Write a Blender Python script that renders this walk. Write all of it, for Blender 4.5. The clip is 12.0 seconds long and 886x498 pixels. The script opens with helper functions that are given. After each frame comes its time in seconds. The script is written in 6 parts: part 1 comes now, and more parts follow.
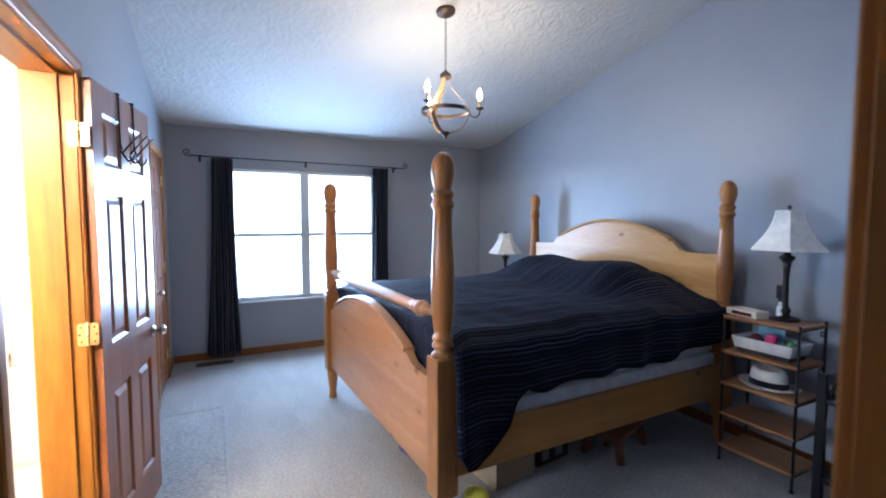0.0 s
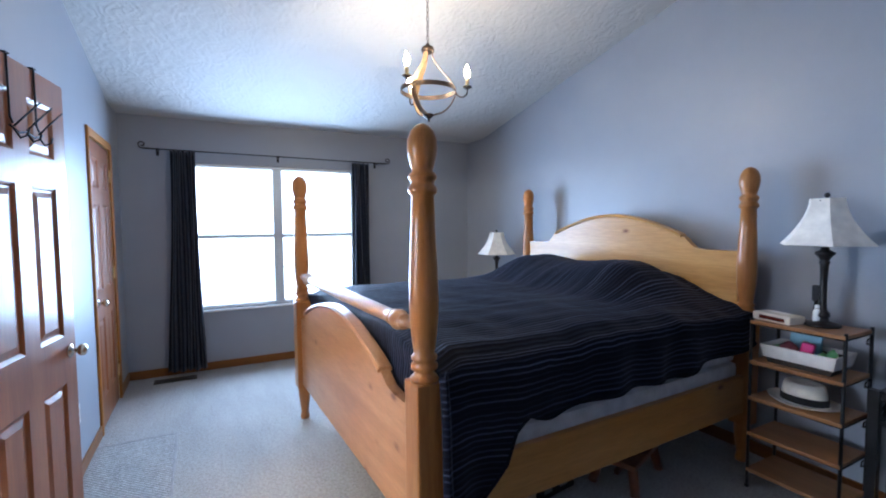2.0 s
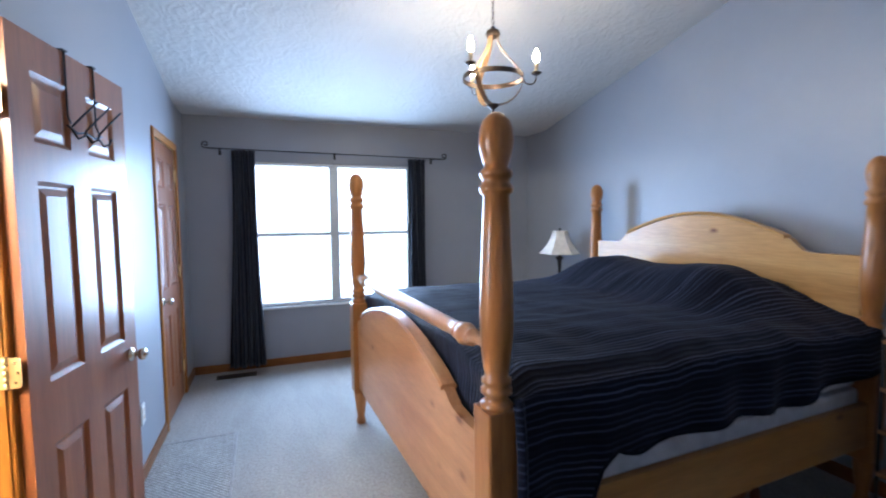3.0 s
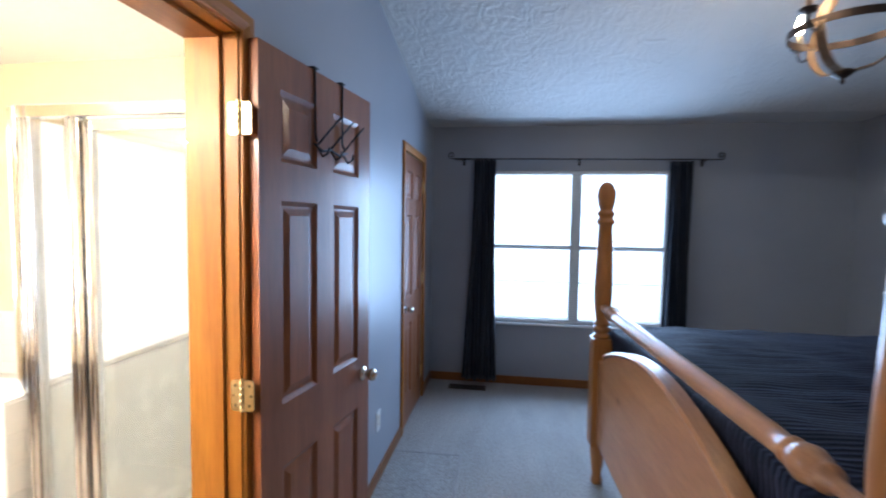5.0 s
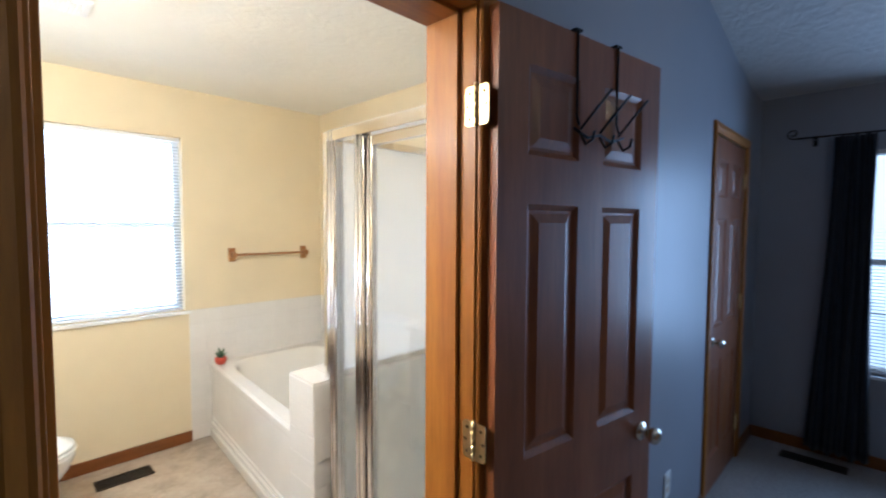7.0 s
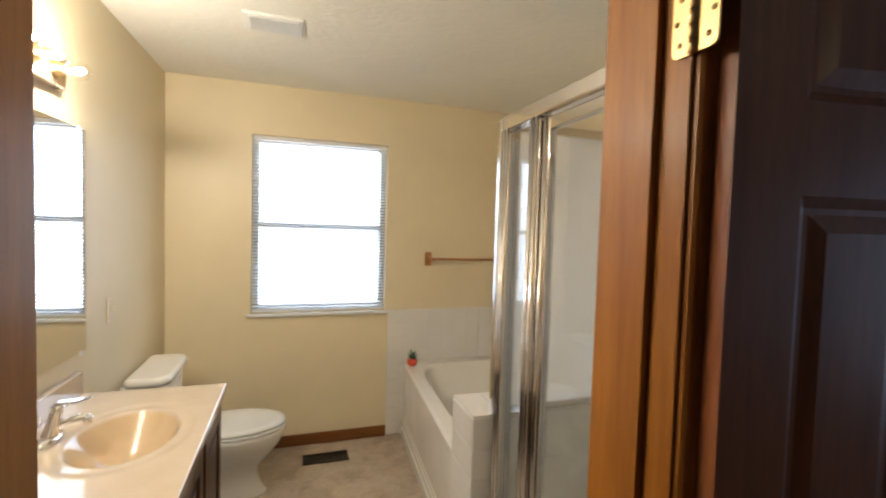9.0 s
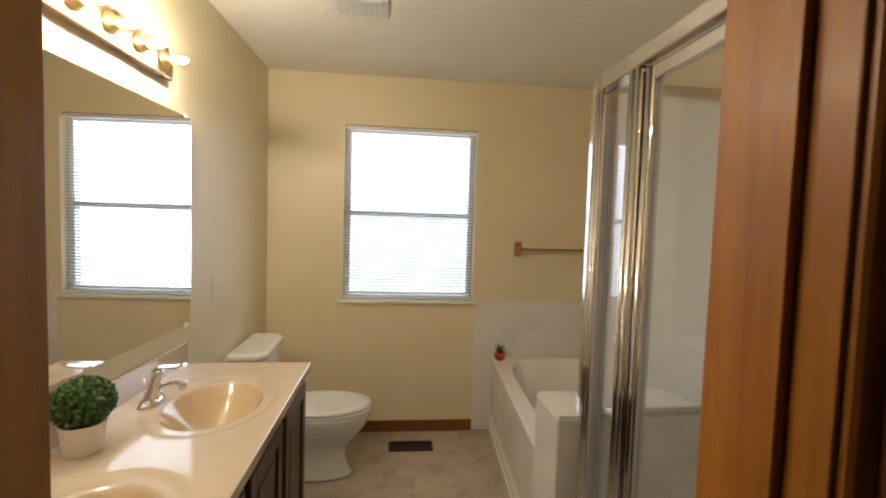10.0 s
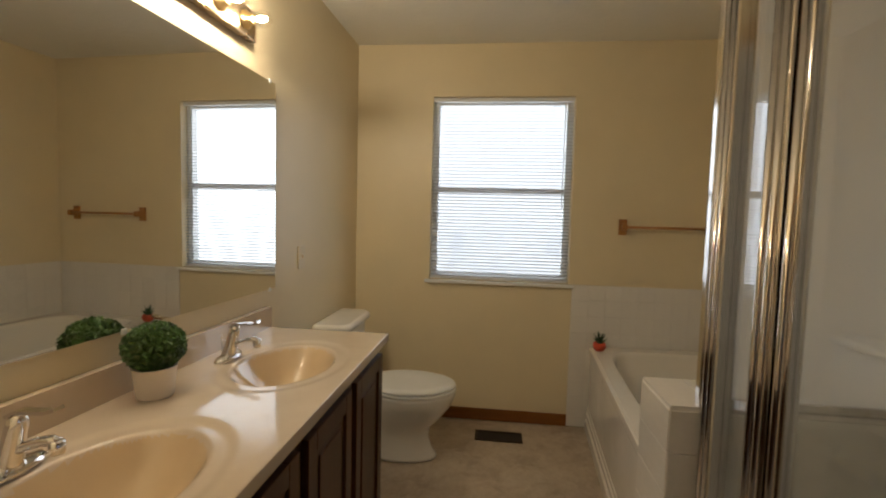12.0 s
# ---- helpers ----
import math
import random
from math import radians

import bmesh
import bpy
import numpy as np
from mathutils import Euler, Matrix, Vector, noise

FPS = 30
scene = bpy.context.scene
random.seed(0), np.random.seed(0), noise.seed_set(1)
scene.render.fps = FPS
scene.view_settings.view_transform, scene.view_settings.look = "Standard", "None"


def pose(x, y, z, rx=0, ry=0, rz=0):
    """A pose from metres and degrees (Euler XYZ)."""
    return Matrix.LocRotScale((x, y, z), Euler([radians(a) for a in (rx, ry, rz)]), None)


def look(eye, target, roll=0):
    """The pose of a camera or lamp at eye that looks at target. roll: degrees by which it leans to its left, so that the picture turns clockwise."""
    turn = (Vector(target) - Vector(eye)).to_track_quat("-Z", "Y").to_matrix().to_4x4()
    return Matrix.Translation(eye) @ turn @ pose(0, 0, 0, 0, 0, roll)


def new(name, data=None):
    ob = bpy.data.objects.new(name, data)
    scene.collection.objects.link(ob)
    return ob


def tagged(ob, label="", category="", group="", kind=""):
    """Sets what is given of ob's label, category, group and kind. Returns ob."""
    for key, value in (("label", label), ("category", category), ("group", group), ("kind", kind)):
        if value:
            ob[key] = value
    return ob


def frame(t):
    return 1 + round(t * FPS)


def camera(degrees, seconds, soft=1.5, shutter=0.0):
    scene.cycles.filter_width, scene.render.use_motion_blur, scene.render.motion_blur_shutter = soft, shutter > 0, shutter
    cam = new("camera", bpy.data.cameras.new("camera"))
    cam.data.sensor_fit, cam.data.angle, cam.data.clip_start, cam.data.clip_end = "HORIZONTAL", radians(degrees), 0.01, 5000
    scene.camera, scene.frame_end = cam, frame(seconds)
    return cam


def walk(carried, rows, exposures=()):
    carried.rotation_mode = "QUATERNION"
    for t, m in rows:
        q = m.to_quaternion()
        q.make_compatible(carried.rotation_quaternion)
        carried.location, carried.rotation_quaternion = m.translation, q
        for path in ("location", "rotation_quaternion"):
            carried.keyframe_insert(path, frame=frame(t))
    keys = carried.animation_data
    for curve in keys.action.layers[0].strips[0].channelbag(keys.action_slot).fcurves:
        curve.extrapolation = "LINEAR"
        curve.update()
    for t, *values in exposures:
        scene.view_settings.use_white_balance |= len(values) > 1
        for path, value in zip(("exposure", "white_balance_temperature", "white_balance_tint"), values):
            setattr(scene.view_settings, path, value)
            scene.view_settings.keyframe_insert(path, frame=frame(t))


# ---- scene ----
cam = camera(89.0, 12.0, soft=2.0, shutter=0.5)
METRES, EYE, TILT, LEAN, TURN = 4.2, 1.5, 0.0, 0.0, -25.9
PATH = [
    (0, (0.268, 1.14, 1.492), (1.149, 2.931, 1.362), 0.1),
    (0.5, (0.327, 1.247, 1.479), (1.199, 3.043, 1.369), 0.4),
    (1, (0.397, 1.34, 1.464), (1.295, 3.124, 1.359), 0.3),
    (1.5, (0.44, 1.416, 1.448), (1.37, 3.183, 1.343), 0.0),
    (2, (0.471, 1.487, 1.442), (1.397, 3.256, 1.326), -0.4),
    (2.5, (0.497, 1.582, 1.447), (1.348, 3.388, 1.318), -0.7),
    (2.7, (0.495, 1.628, 1.455), (1.301, 3.454, 1.321), -0.7),
    (4.5, (0.525, 2.046, 1.534), (0.52, 4.042, 1.415), 1.1),
    (5, (0.522, 2.156, 1.538), (0.236, 4.132, 1.421), 0.9),
    (5.5, (0.509, 2.256, 1.541), (-0.082, 4.163, 1.432), 0.8),
    (6, (0.484, 2.341, 1.547), (-0.411, 4.127, 1.444), 0.8),
    (6.5, (0.465, 2.426, 1.542), (-0.703, 4.046, 1.444), 0.8),
    (7, (0.456, 2.524, 1.545), (-0.944, 3.948, 1.438), 0.3),
    (7.2, (0.45, 2.553, 1.557), (-1.024, 3.9, 1.443), -0.1),
    (8.8, (0.246, 2.827, 1.546), (-1.621, 3.551, 1.461), 1.5),
    (9, (0.233, 2.840, 1.542), (-1.666, 3.475, 1.453), 1.7),
    (9.5, (0.188, 2.880, 1.515), (-1.772, 3.281, 1.421), 1.9),
    (10, (0.129, 2.926, 1.478), (-1.858, 3.143, 1.366), 1.8),
    (10.5, (0.069, 2.962, 1.44), (-1.926, 3.05, 1.313), 1.4),
    (11, (0.015, 2.983, 1.402), (-1.98, 2.961, 1.268), 1.1),
    (11.5, (-0.017, 3.003, 1.361), (-2.008, 2.867, 1.231), 1.2),
    (12, (-0.045, 2.999, 1.339), (-2.028, 2.778, 1.205), 1.5),
]
EXPOSURES = [(0, 1.66, 5000, 10), (2.5, 1.72, 5100, 10), (4.5, 1.15, 5100, 10), (5.5, 0.48, 4780, 10), (7.0, -0.25, 4720, 10), (9.0, -1.3, 5420, 10), (9.5, -1.52, 5600, 10), (10.5, -2.02, 5980, 10), (12.0, -2.4, 6120, 10)]
walk(cam, [(t, look(eye, target, roll)) for t, eye, target, roll in PATH], EXPOSURES)

# ---- place ----
# ---- world and large lights ----
def sky_world():
    w = bpy.data.worlds.new("sky")
    scene.world = w
    w.use_nodes = True
    nt = w.node_tree
    sky = nt.nodes.new("ShaderNodeTexSky")
    sky.sky_type, sky.sun_disc = "NISHITA", False
    sky.sun_elevation, sky.sun_rotation = radians(38), radians(150)
    bg = nt.nodes["Background"]
    bg.inputs["Strength"].default_value = 0.10
    nt.links.new(sky.outputs["Color"], bg.inputs["Color"])


sky_world()


def sun_light():
    d = bpy.data.lights.new("sun", "SUN")
    d.energy, d.angle, d.color = 2.0, radians(0.6), (1.0, 0.95, 0.88)
    ob = new("sun", d)
    ob.matrix_world = look((6, -10, 9), (0, 0, 0))


sun_light()


def window_light(name, place, target, w, h, power, color, spread=180):
    d = bpy.data.lights.new(name, "AREA")
    d.shape, d.size, d.size_y, d.energy, d.color = "RECTANGLE", w, h, power, color
    d.spread = radians(spread)
    ob = new(name, d)
    ob.matrix_world = look(place, target)
    return ob


XW, XE, YN, YS = -0.215, 3.44, 6.472, 1.30        # bedroom faces
BW, BE, BS, BN = -3.010, -0.367, 2.055, 4.55      # bathroom faces
CEIL, FLAT, SLOPE = 2.445, 6.10, 0.215            # flat strip by the window wall, then the vault
DY0, DY1, DTOP = 2.566, 3.310, 2.04                # bathroom doorway
WX0, WX1, WZ0, WZ1 = 0.355, 1.965, 0.60, 2.035    # bedroom window
BY0, BY1, BZ0, BZ1 = 2.580, 3.487, 0.938, 2.129   # bathroom window
BCEIL = 2.462                                      # bathroom ceiling

window_light("daylight_bedroom", ((WX0 + WX1) / 2, YN + 0.008, (WZ0 + WZ1) / 2), ((WX0 + WX1) / 2, 0, (WZ0 + WZ1) / 2), WX1 - WX0 - 0.06, WZ1 - WZ0 - 0.06, 31, (0.64, 0.81, 1.0), 150)
window_light("daylight_bathroom", (BW - 0.135, (BY0 + BY1) / 2, (BZ0 + BZ1) / 2), (0, (BY0 + BY1) / 2, (BZ0 + BZ1) / 2), BY1 - BY0 - 0.06, BZ1 - BZ0 - 0.06, 27, (0.92, 0.96, 1.0))


# ---- materials ----
def mat_new(name):
    m = bpy.data.materials.new(name)
    m.use_nodes = True
    nt = m.node_tree
    return m, nt, nt.nodes["Principled BSDF"]


def coords(nt, scale=(1, 1, 1)):
    tc = nt.nodes.new("ShaderNodeTexCoord")
    mp = nt.nodes.new("ShaderNodeMapping")
    mp.inputs["Scale"].default_value = scale
    nt.links.new(tc.outputs["Object"], mp.inputs["Vector"])
    return mp.outputs["Vector"]


def noise_tex(nt, vec, scale, detail=4.0, rough=0.55, distortion=0.0):
    n = nt.nodes.new("ShaderNodeTexNoise")
    n.inputs["Scale"].default_value, n.inputs["Detail"].default_value = scale, detail
    n.inputs["Roughness"].default_value, n.inputs["Distortion"].default_value = rough, distortion
    nt.links.new(vec, n.inputs["Vector"])
    return n.outputs["Fac"]


def ramp(nt, fac, stops):
    r = nt.nodes.new("ShaderNodeValToRGB")
    el = r.color_ramp.elements
    while len(el) < len(stops):
        el.new(0.5)
    for e, (p, c) in zip(el, stops):
        e.position, e.color = p, (*c, 1)
    nt.links.new(fac, r.inputs["Fac"])
    return r.outputs["Color"]


def mixc(nt, fac, a, b, mode="MIX"):
    m = nt.nodes.new("ShaderNodeMix")
    m.data_type, m.blend_type = "RGBA", mode
    for v, i in ((fac, 0), (a, 6), (b, 7)):
        if isinstance(v, (int, float)):
            m.inputs[i].default_value = v
        elif isinstance(v, tuple):
            m.inputs[i].default_value = (*v, 1)
        else:
            nt.links.new(v, m.inputs[i])
    return m.outputs[2]


def bump(nt, bsdf, height, strength, distance):
    b = nt.nodes.new("ShaderNodeBump")
    b.inputs["Strength"].default_value, b.inputs["Distance"].default_value = strength, distance
    nt.links.new(height, b.inputs["Height"])
    nt.links.new(b.outputs["Normal"], bsdf.inputs["Normal"])


def shade(c, k):
    return tuple(min(1.0, v * k) for v in c)


def plain(name, color, rough=0.5, metal=0.0, vary=0.08, scale=6.0, grain=120.0, relief=0.05, dist=0.001, coat=0.0, random_piece=0.0):
    """Paint, plastic, metal: base colour with blotches, fine grain and relief."""
    m, nt, b = mat_new(name)
    v = coords(nt)
    big = noise_tex(nt, v, scale, 3)
    col = ramp(nt, big, ((0.3, shade(color, 1 - vary)), (0.7, shade(color, 1 + vary))))
    if random_piece:
        info = nt.nodes.new("ShaderNodeObjectInfo")
        tint = ramp(nt, info.outputs["Random"], ((0.0, (1 - random_piece,) * 3), (1.0, (1.0, 1.0, 1.0))))
        col = mixc(nt, 1.0, col, tint, "MULTIPLY")
    nt.links.new(col, b.inputs["Base Color"])
    fine = noise_tex(nt, v, grain, 2)
    rr = ramp(nt, big, ((0.3, (max(0.0, rough - 0.05),) * 3), (0.7, (min(1.0, rough + 0.06),) * 3)))
    nt.links.new(rr, b.inputs["Roughness"])
    b.inputs["Metallic"].default_value = metal
    b.inputs["Coat Weight"].default_value = coat
    if relief:
        bump(nt, b, fine, relief, dist)
    return m


def wood(name, light, dark, axis="z", rough=0.35, knots=False, coat=0.14, grain=1.0):
    """Varnished timber with grain along one axis of the part."""
    m, nt, b = mat_new(name)
    k = {"x": (0.09, 1, 1), "y": (1, 0.09, 1), "z": (1, 1, 0.09)}[axis]
    v = coords(nt, k)
    wide = noise_tex(nt, v, 9 * grain, 3, 0.5, 0.6)
    fine = noise_tex(nt, v, 95 * grain, 4, 0.65, 0.2)
    mid = tuple((a + c) / 2 for a, c in zip(light, dark))
    col = ramp(nt, wide, ((0.28, dark), (0.5, mid), (0.72, light)))
    col = mixc(nt, 0.55, col, ramp(nt, fine, ((0.3, (0.62, 0.58, 0.55)), (0.65, (1, 1, 1)))), "MULTIPLY")
    if knots:
        vo = nt.nodes.new("ShaderNodeTexVoronoi")
        vo.inputs["Scale"].default_value = 5.5
        nt.links.new(coords(nt, tuple(0.55 if q < 0.5 else 1.0 for q in k)), vo.inputs["Vector"])
        spot = ramp(nt, vo.outputs["Distance"], ((0.05, (0.33, 0.2, 0.12)), (0.085, (0.72, 0.62, 0.55)), (0.14, (1, 1, 1))))
        col = mixc(nt, 1.0, col, spot, "MULTIPLY")
    nt.links.new(col, b.inputs["Base Color"])
    b.inputs["Roughness"].default_value = rough
    b.inputs["Specular IOR Level"].default_value = 0.35
    b.inputs["Coat Weight"].default_value, b.inputs["Coat Roughness"].default_value = coat, 0.18
    bump(nt, b, fine, 0.12, 0.0008)
    return m


def painted_wall(name, color):
    """Rolled wall paint: orange-peel relief, faint scuffs."""
    m, nt, b = mat_new(name)
    v = coords(nt)
    big = noise_tex(nt, v, 1.6, 5, 0.6)
    nt.links.new(ramp(nt, big, ((0.25, shade(color, 0.94)), (0.75, shade(color, 1.05)))), b.inputs["Base Color"])
    b.inputs["Roughness"].default_value = 0.42
    b.inputs["Specular IOR Level"].default_value = 0.5
    bump(nt, b, noise_tex(nt, v, 170, 3), 0.10, 0.002)
    return m


def stomped_ceiling(name, color, strength):
    """Crow's-foot plaster: short raised ridges in all directions."""
    m, nt, b = mat_new(name)
    v = coords(nt)
    b.inputs["Base Color"].default_value = (*color, 1)
    nt.links.new(ramp(nt, noise_tex(nt, v, 2.0, 4), ((0.3, shade(color, 0.95)), (0.7, color))), b.inputs["Base Color"])
    b.inputs["Roughness"].default_value = 0.9
    ridge = noise_tex(nt, v, 8.5, 5, 0.62, 1.1)
    fan = nt.nodes.new("ShaderNodeTexWave")
    fan.inputs["Scale"].default_value, fan.inputs["Distortion"].default_value = 4.5, 18.0
    fan.inputs["Detail"].default_value, fan.inputs["Detail Scale"].default_value = 3.0, 1.3
    nt.links.new(v, fan.inputs["Vector"])
    bump(nt, b, mixc(nt, 0.78, fan.outputs["Color"], ramp(nt, ridge, ((0.35, (0, 0, 0)), (0.68, (1, 1, 1))))), strength, 0.018)
    return m


def carpet_mat(name, color, pile=230.0, weave=False):
    m, nt, b = mat_new(name)
    v = coords(nt)
    tuft = noise_tex(nt, v, pile, 3, 0.7)
    lanes = noise_tex(nt, coords(nt, (1.3, 0.35, 1)), 3.5, 4, 0.6)
    col = ramp(nt, tuft, ((0.25, shade(color, 0.62)), (0.75, shade(color, 1.25))))
    clump = noise_tex(nt, v, pile * 0.28, 3, 0.6)
    col = mixc(nt, 1.0, col, ramp(nt, clump, ((0.32, (0.70, 0.69, 0.68)), (0.62, (1, 1, 1)))), "MULTIPLY")
    col = mixc(nt, 1.0, col, ramp(nt, lanes, ((0.35, (0.86, 0.86, 0.86)), (0.65, (1, 1, 1)))), "MULTIPLY")
    h = tuft
    if weave:
        w = nt.nodes.new("ShaderNodeTexWave")
        w.bands_direction = "DIAGONAL"
        w.inputs["Scale"].default_value, w.inputs["Distortion"].default_value = 26.0, 1.5
        nt.links.new(v, w.inputs["Vector"])
        col = mixc(nt, 0.28, col, mixc(nt, 1.0, col, w.outputs["Color"], "MULTIPLY"))
        h = mixc(nt, 0.5, tuft, w.outputs["Color"])
    nt.links.new(col, b.inputs["Base Color"])
    b.inputs["Roughness"].default_value = 1.0
    b.inputs["Specular IOR Level"].default_value = 0.1
    bump(nt, b, h, 0.8, 0.008)
    return m


def vinyl_mat(name):
    """Sheet vinyl with a mottled stone print."""
    m, nt, b = mat_new(name)
    v = coords(nt)
    a = noise_tex(nt, v, 7, 6, 0.62, 0.5)
    c = noise_tex(nt, v, 30, 5, 0.7)
    col = ramp(nt, a, ((0.3, (0.36, 0.29, 0.22)), (0.52, (0.50, 0.42, 0.33)), (0.72, (0.58, 0.51, 0.42))))
    col = mixc(nt, 0.5, col, ramp(nt, c, ((0.35, (0.78, 0.74, 0.70)), (0.65, (1, 1, 1)))), "MULTIPLY")
    nt.links.new(col, b.inputs["Base Color"])
    b.inputs["Roughness"].default_value = 0.38
    bump(nt, b, c, 0.06, 0.001)
    return m


def glass_mat(name, tint=(1, 1, 1), rough=0.0):
    m, nt, b = mat_new(name)
    b.inputs["Base Color"].default_value = (*tint, 1)
    b.inputs["Roughness"].default_value = rough
    b.inputs["IOR"].default_value = 1.45
    b.inputs["Transmission Weight"].default_value = 1.0
    return m


def thin_glass(name, tint, base, grazing):
    """A thin sheet: see-through with a mirror gloss that grows at grazing angles."""
    m, nt, b = mat_new(name)
    out = nt.nodes["Material Output"]
    tr = nt.nodes.new("ShaderNodeBsdfTransparent")
    tr.inputs["Color"].default_value = (*tint, 1)
    gl = nt.nodes.new("ShaderNodeBsdfGlossy")
    gl.inputs["Roughness"].default_value = 0.015
    lw = nt.nodes.new("ShaderNodeLayerWeight")
    pw = nt.nodes.new("ShaderNodeMath")
    pw.operation = "POWER"
    pw.inputs[1].default_value = 4.0
    nt.links.new(lw.outputs["Facing"], pw.inputs[0])
    ma = nt.nodes.new("ShaderNodeMath")
    ma.operation = "MULTIPLY_ADD"
    ma.inputs[1].default_value, ma.inputs[2].default_value = grazing, base
    nt.links.new(pw.outputs[0], ma.inputs[0])
    mx = nt.nodes.new("ShaderNodeMixShader")
    nt.links.new(ma.outputs[0], mx.inputs["Fac"])
    nt.links.new(tr.outputs["BSDF"], mx.inputs[1])
    nt.links.new(gl.outputs["BSDF"], mx.inputs[2])
    nt.links.new(mx.outputs["Shader"], out.inputs["Surface"])
    return m


def obscure_glass():
    """Pebbled privacy glass: passes and scatters light, hides shapes."""
    m, nt, b = mat_new("obscure_glass")
    out = nt.nodes["Material Output"]
    tl = nt.nodes.new("ShaderNodeBsdfTranslucent")
    tl.inputs["Color"].default_value = (0.96, 0.94, 0.88, 1)
    df = nt.nodes.new("ShaderNodeBsdfDiffuse")
    df.inputs["Color"].default_value = (0.90, 0.87, 0.80, 1)
    gl = nt.nodes.new("ShaderNodeBsdfGlossy")
    gl.inputs["Roughness"].default_value = 0.25
    bp = nt.nodes.new("ShaderNodeBump")
    bp.inputs["Strength"].default_value, bp.inputs["Distance"].default_value = 0.3, 0.002
    nt.links.new(noise_tex(nt, coords(nt), 140, 2), bp.inputs["Height"])
    nt.links.new(bp.outputs["Normal"], gl.inputs["Normal"])
    m1, m2 = nt.nodes.new("ShaderNodeMixShader"), nt.nodes.new("ShaderNodeMixShader")
    m1.inputs["Fac"].default_value, m2.inputs["Fac"].default_value = 0.35, 0.06
    nt.links.new(tl.outputs["BSDF"], m1.inputs[1])
    nt.links.new(df.outputs["BSDF"], m1.inputs[2])
    nt.links.new(m1.outputs["Shader"], m2.inputs[1])
    nt.links.new(gl.outputs["BSDF"], m2.inputs[2])
    nt.links.new(m2.outputs["Shader"], out.inputs["Surface"])
    return m


def glow_mat(name, color, strength):
    m, nt, b = mat_new(name)
    b.inputs["Base Color"].default_value = (0.9, 0.85, 0.75, 1)
    b.inputs["Emission Color"].default_value = (*color, 1)
    b.inputs["Emission Strength"].default_value = strength
    return m


def fabric(name, color, scale=900.0, rough=0.9, sheen=0.2):
    m, nt, b = mat_new(name)
    v = coords(nt)
    n = noise_tex(nt, v, 14, 4)
    f = noise_tex(nt, v, scale, 2)
    col = ramp(nt, n, ((0.3, shade(color, 0.85)), (0.7, shade(color, 1.12))))
    nt.links.new(col, b.inputs["Base Color"])
    b.inputs["Roughness"].default_value, b.inputs["Sheen Weight"].default_value = rough, sheen
    b.inputs["Specular IOR Level"].default_value = 0.2
    bump(nt, b, f, 0.25, 0.001)
    return m


def striped_comforter():
    """Navy satin with fine pale lines in uneven groups across the bed, and quilted ribs."""
    m, nt, b = mat_new("comforter_cloth")
    v = coords(nt)
    tc = nt.nodes.new("ShaderNodeTexCoord")
    flat = nt.nodes.new("ShaderNodeMapping")
    nt.links.new(tc.outputs["UV"], flat.inputs["Vector"])
    thin = nt.nodes.new("ShaderNodeMapping")
    thin.inputs["Scale"].default_value = (1, 0.02, 1)
    nt.links.new(tc.outputs["UV"], thin.inputs["Vector"])
    w = nt.nodes.new("ShaderNodeTexWave")
    w.bands_direction = "X"
    w.inputs["Scale"].default_value, w.inputs["Distortion"].default_value = 13.5, 1.6
    w.inputs["Detail"].default_value = 1.0
    nt.links.new(flat.outputs["Vector"], w.inputs["Vector"])
    uneven = noise_tex(nt, thin.outputs["Vector"], 22, 2)
    line = ramp(nt, w.outputs["Fac"], ((0.66, (0, 0, 0)), (0.95, (1, 1, 1))))
    group = ramp(nt, uneven, ((0.42, (0.08, 0.08, 0.08)), (0.62, (1, 1, 1))))
    fac = mixc(nt, 1.0, line, group, "MULTIPLY")
    cloth = ramp(nt, noise_tex(nt, v, 5, 4), ((0.3, (0.0026, 0.003, 0.0085)), (0.7, (0.005, 0.006, 0.0145))))
    col = mixc(nt, fac, cloth, (0.060, 0.068, 0.110))
    nt.links.new(col, b.inputs["Base Color"])
    b.inputs["Roughness"].default_value, b.inputs["Sheen Weight"].default_value = 0.75, 0.035
    b.inputs["Sheen Tint"].default_value = (0.55, 0.62, 0.90, 1)
    b.inputs["Specular IOR Level"].default_value = 0.13
    b.inputs["Sheen Roughness"].default_value = 0.4
    h = mixc(nt, 0.35, w.outputs["Color"], noise_tex(nt, v, 60, 3))
    bump(nt, b, h, 0.5, 0.006)
    return m


def sky_glow(name, color, strength, low):
    """Bright hazy sky; bare branches and a pale ground show faintly below."""
    m, nt, b = mat_new(name)
    sep = nt.nodes.new("ShaderNodeSeparateXYZ")
    nt.links.new(coords(nt, (1, 1, 1 / 3)), sep.inputs[0])
    twigs = ramp(nt, noise_tex(nt, coords(nt, (1, 1, 0.35)), 11, 6, 0.7, 1.2), ((0.38, (0.72, 0.74, 0.78)), (0.50, (1, 1, 1))))
    height = ramp(nt, sep.outputs["Z"], ((low / 3, (0, 0, 0)), (low / 3 + 0.08, (1, 1, 1))))
    col = mixc(nt, height, mixc(nt, 1.0, twigs, color, "MULTIPLY"), color)
    b.inputs["Base Color"].default_value = (0, 0, 0, 1)
    nt.links.new(col, b.inputs["Emission Color"])
    b.inputs["Emission Strength"].default_value = strength
    return m


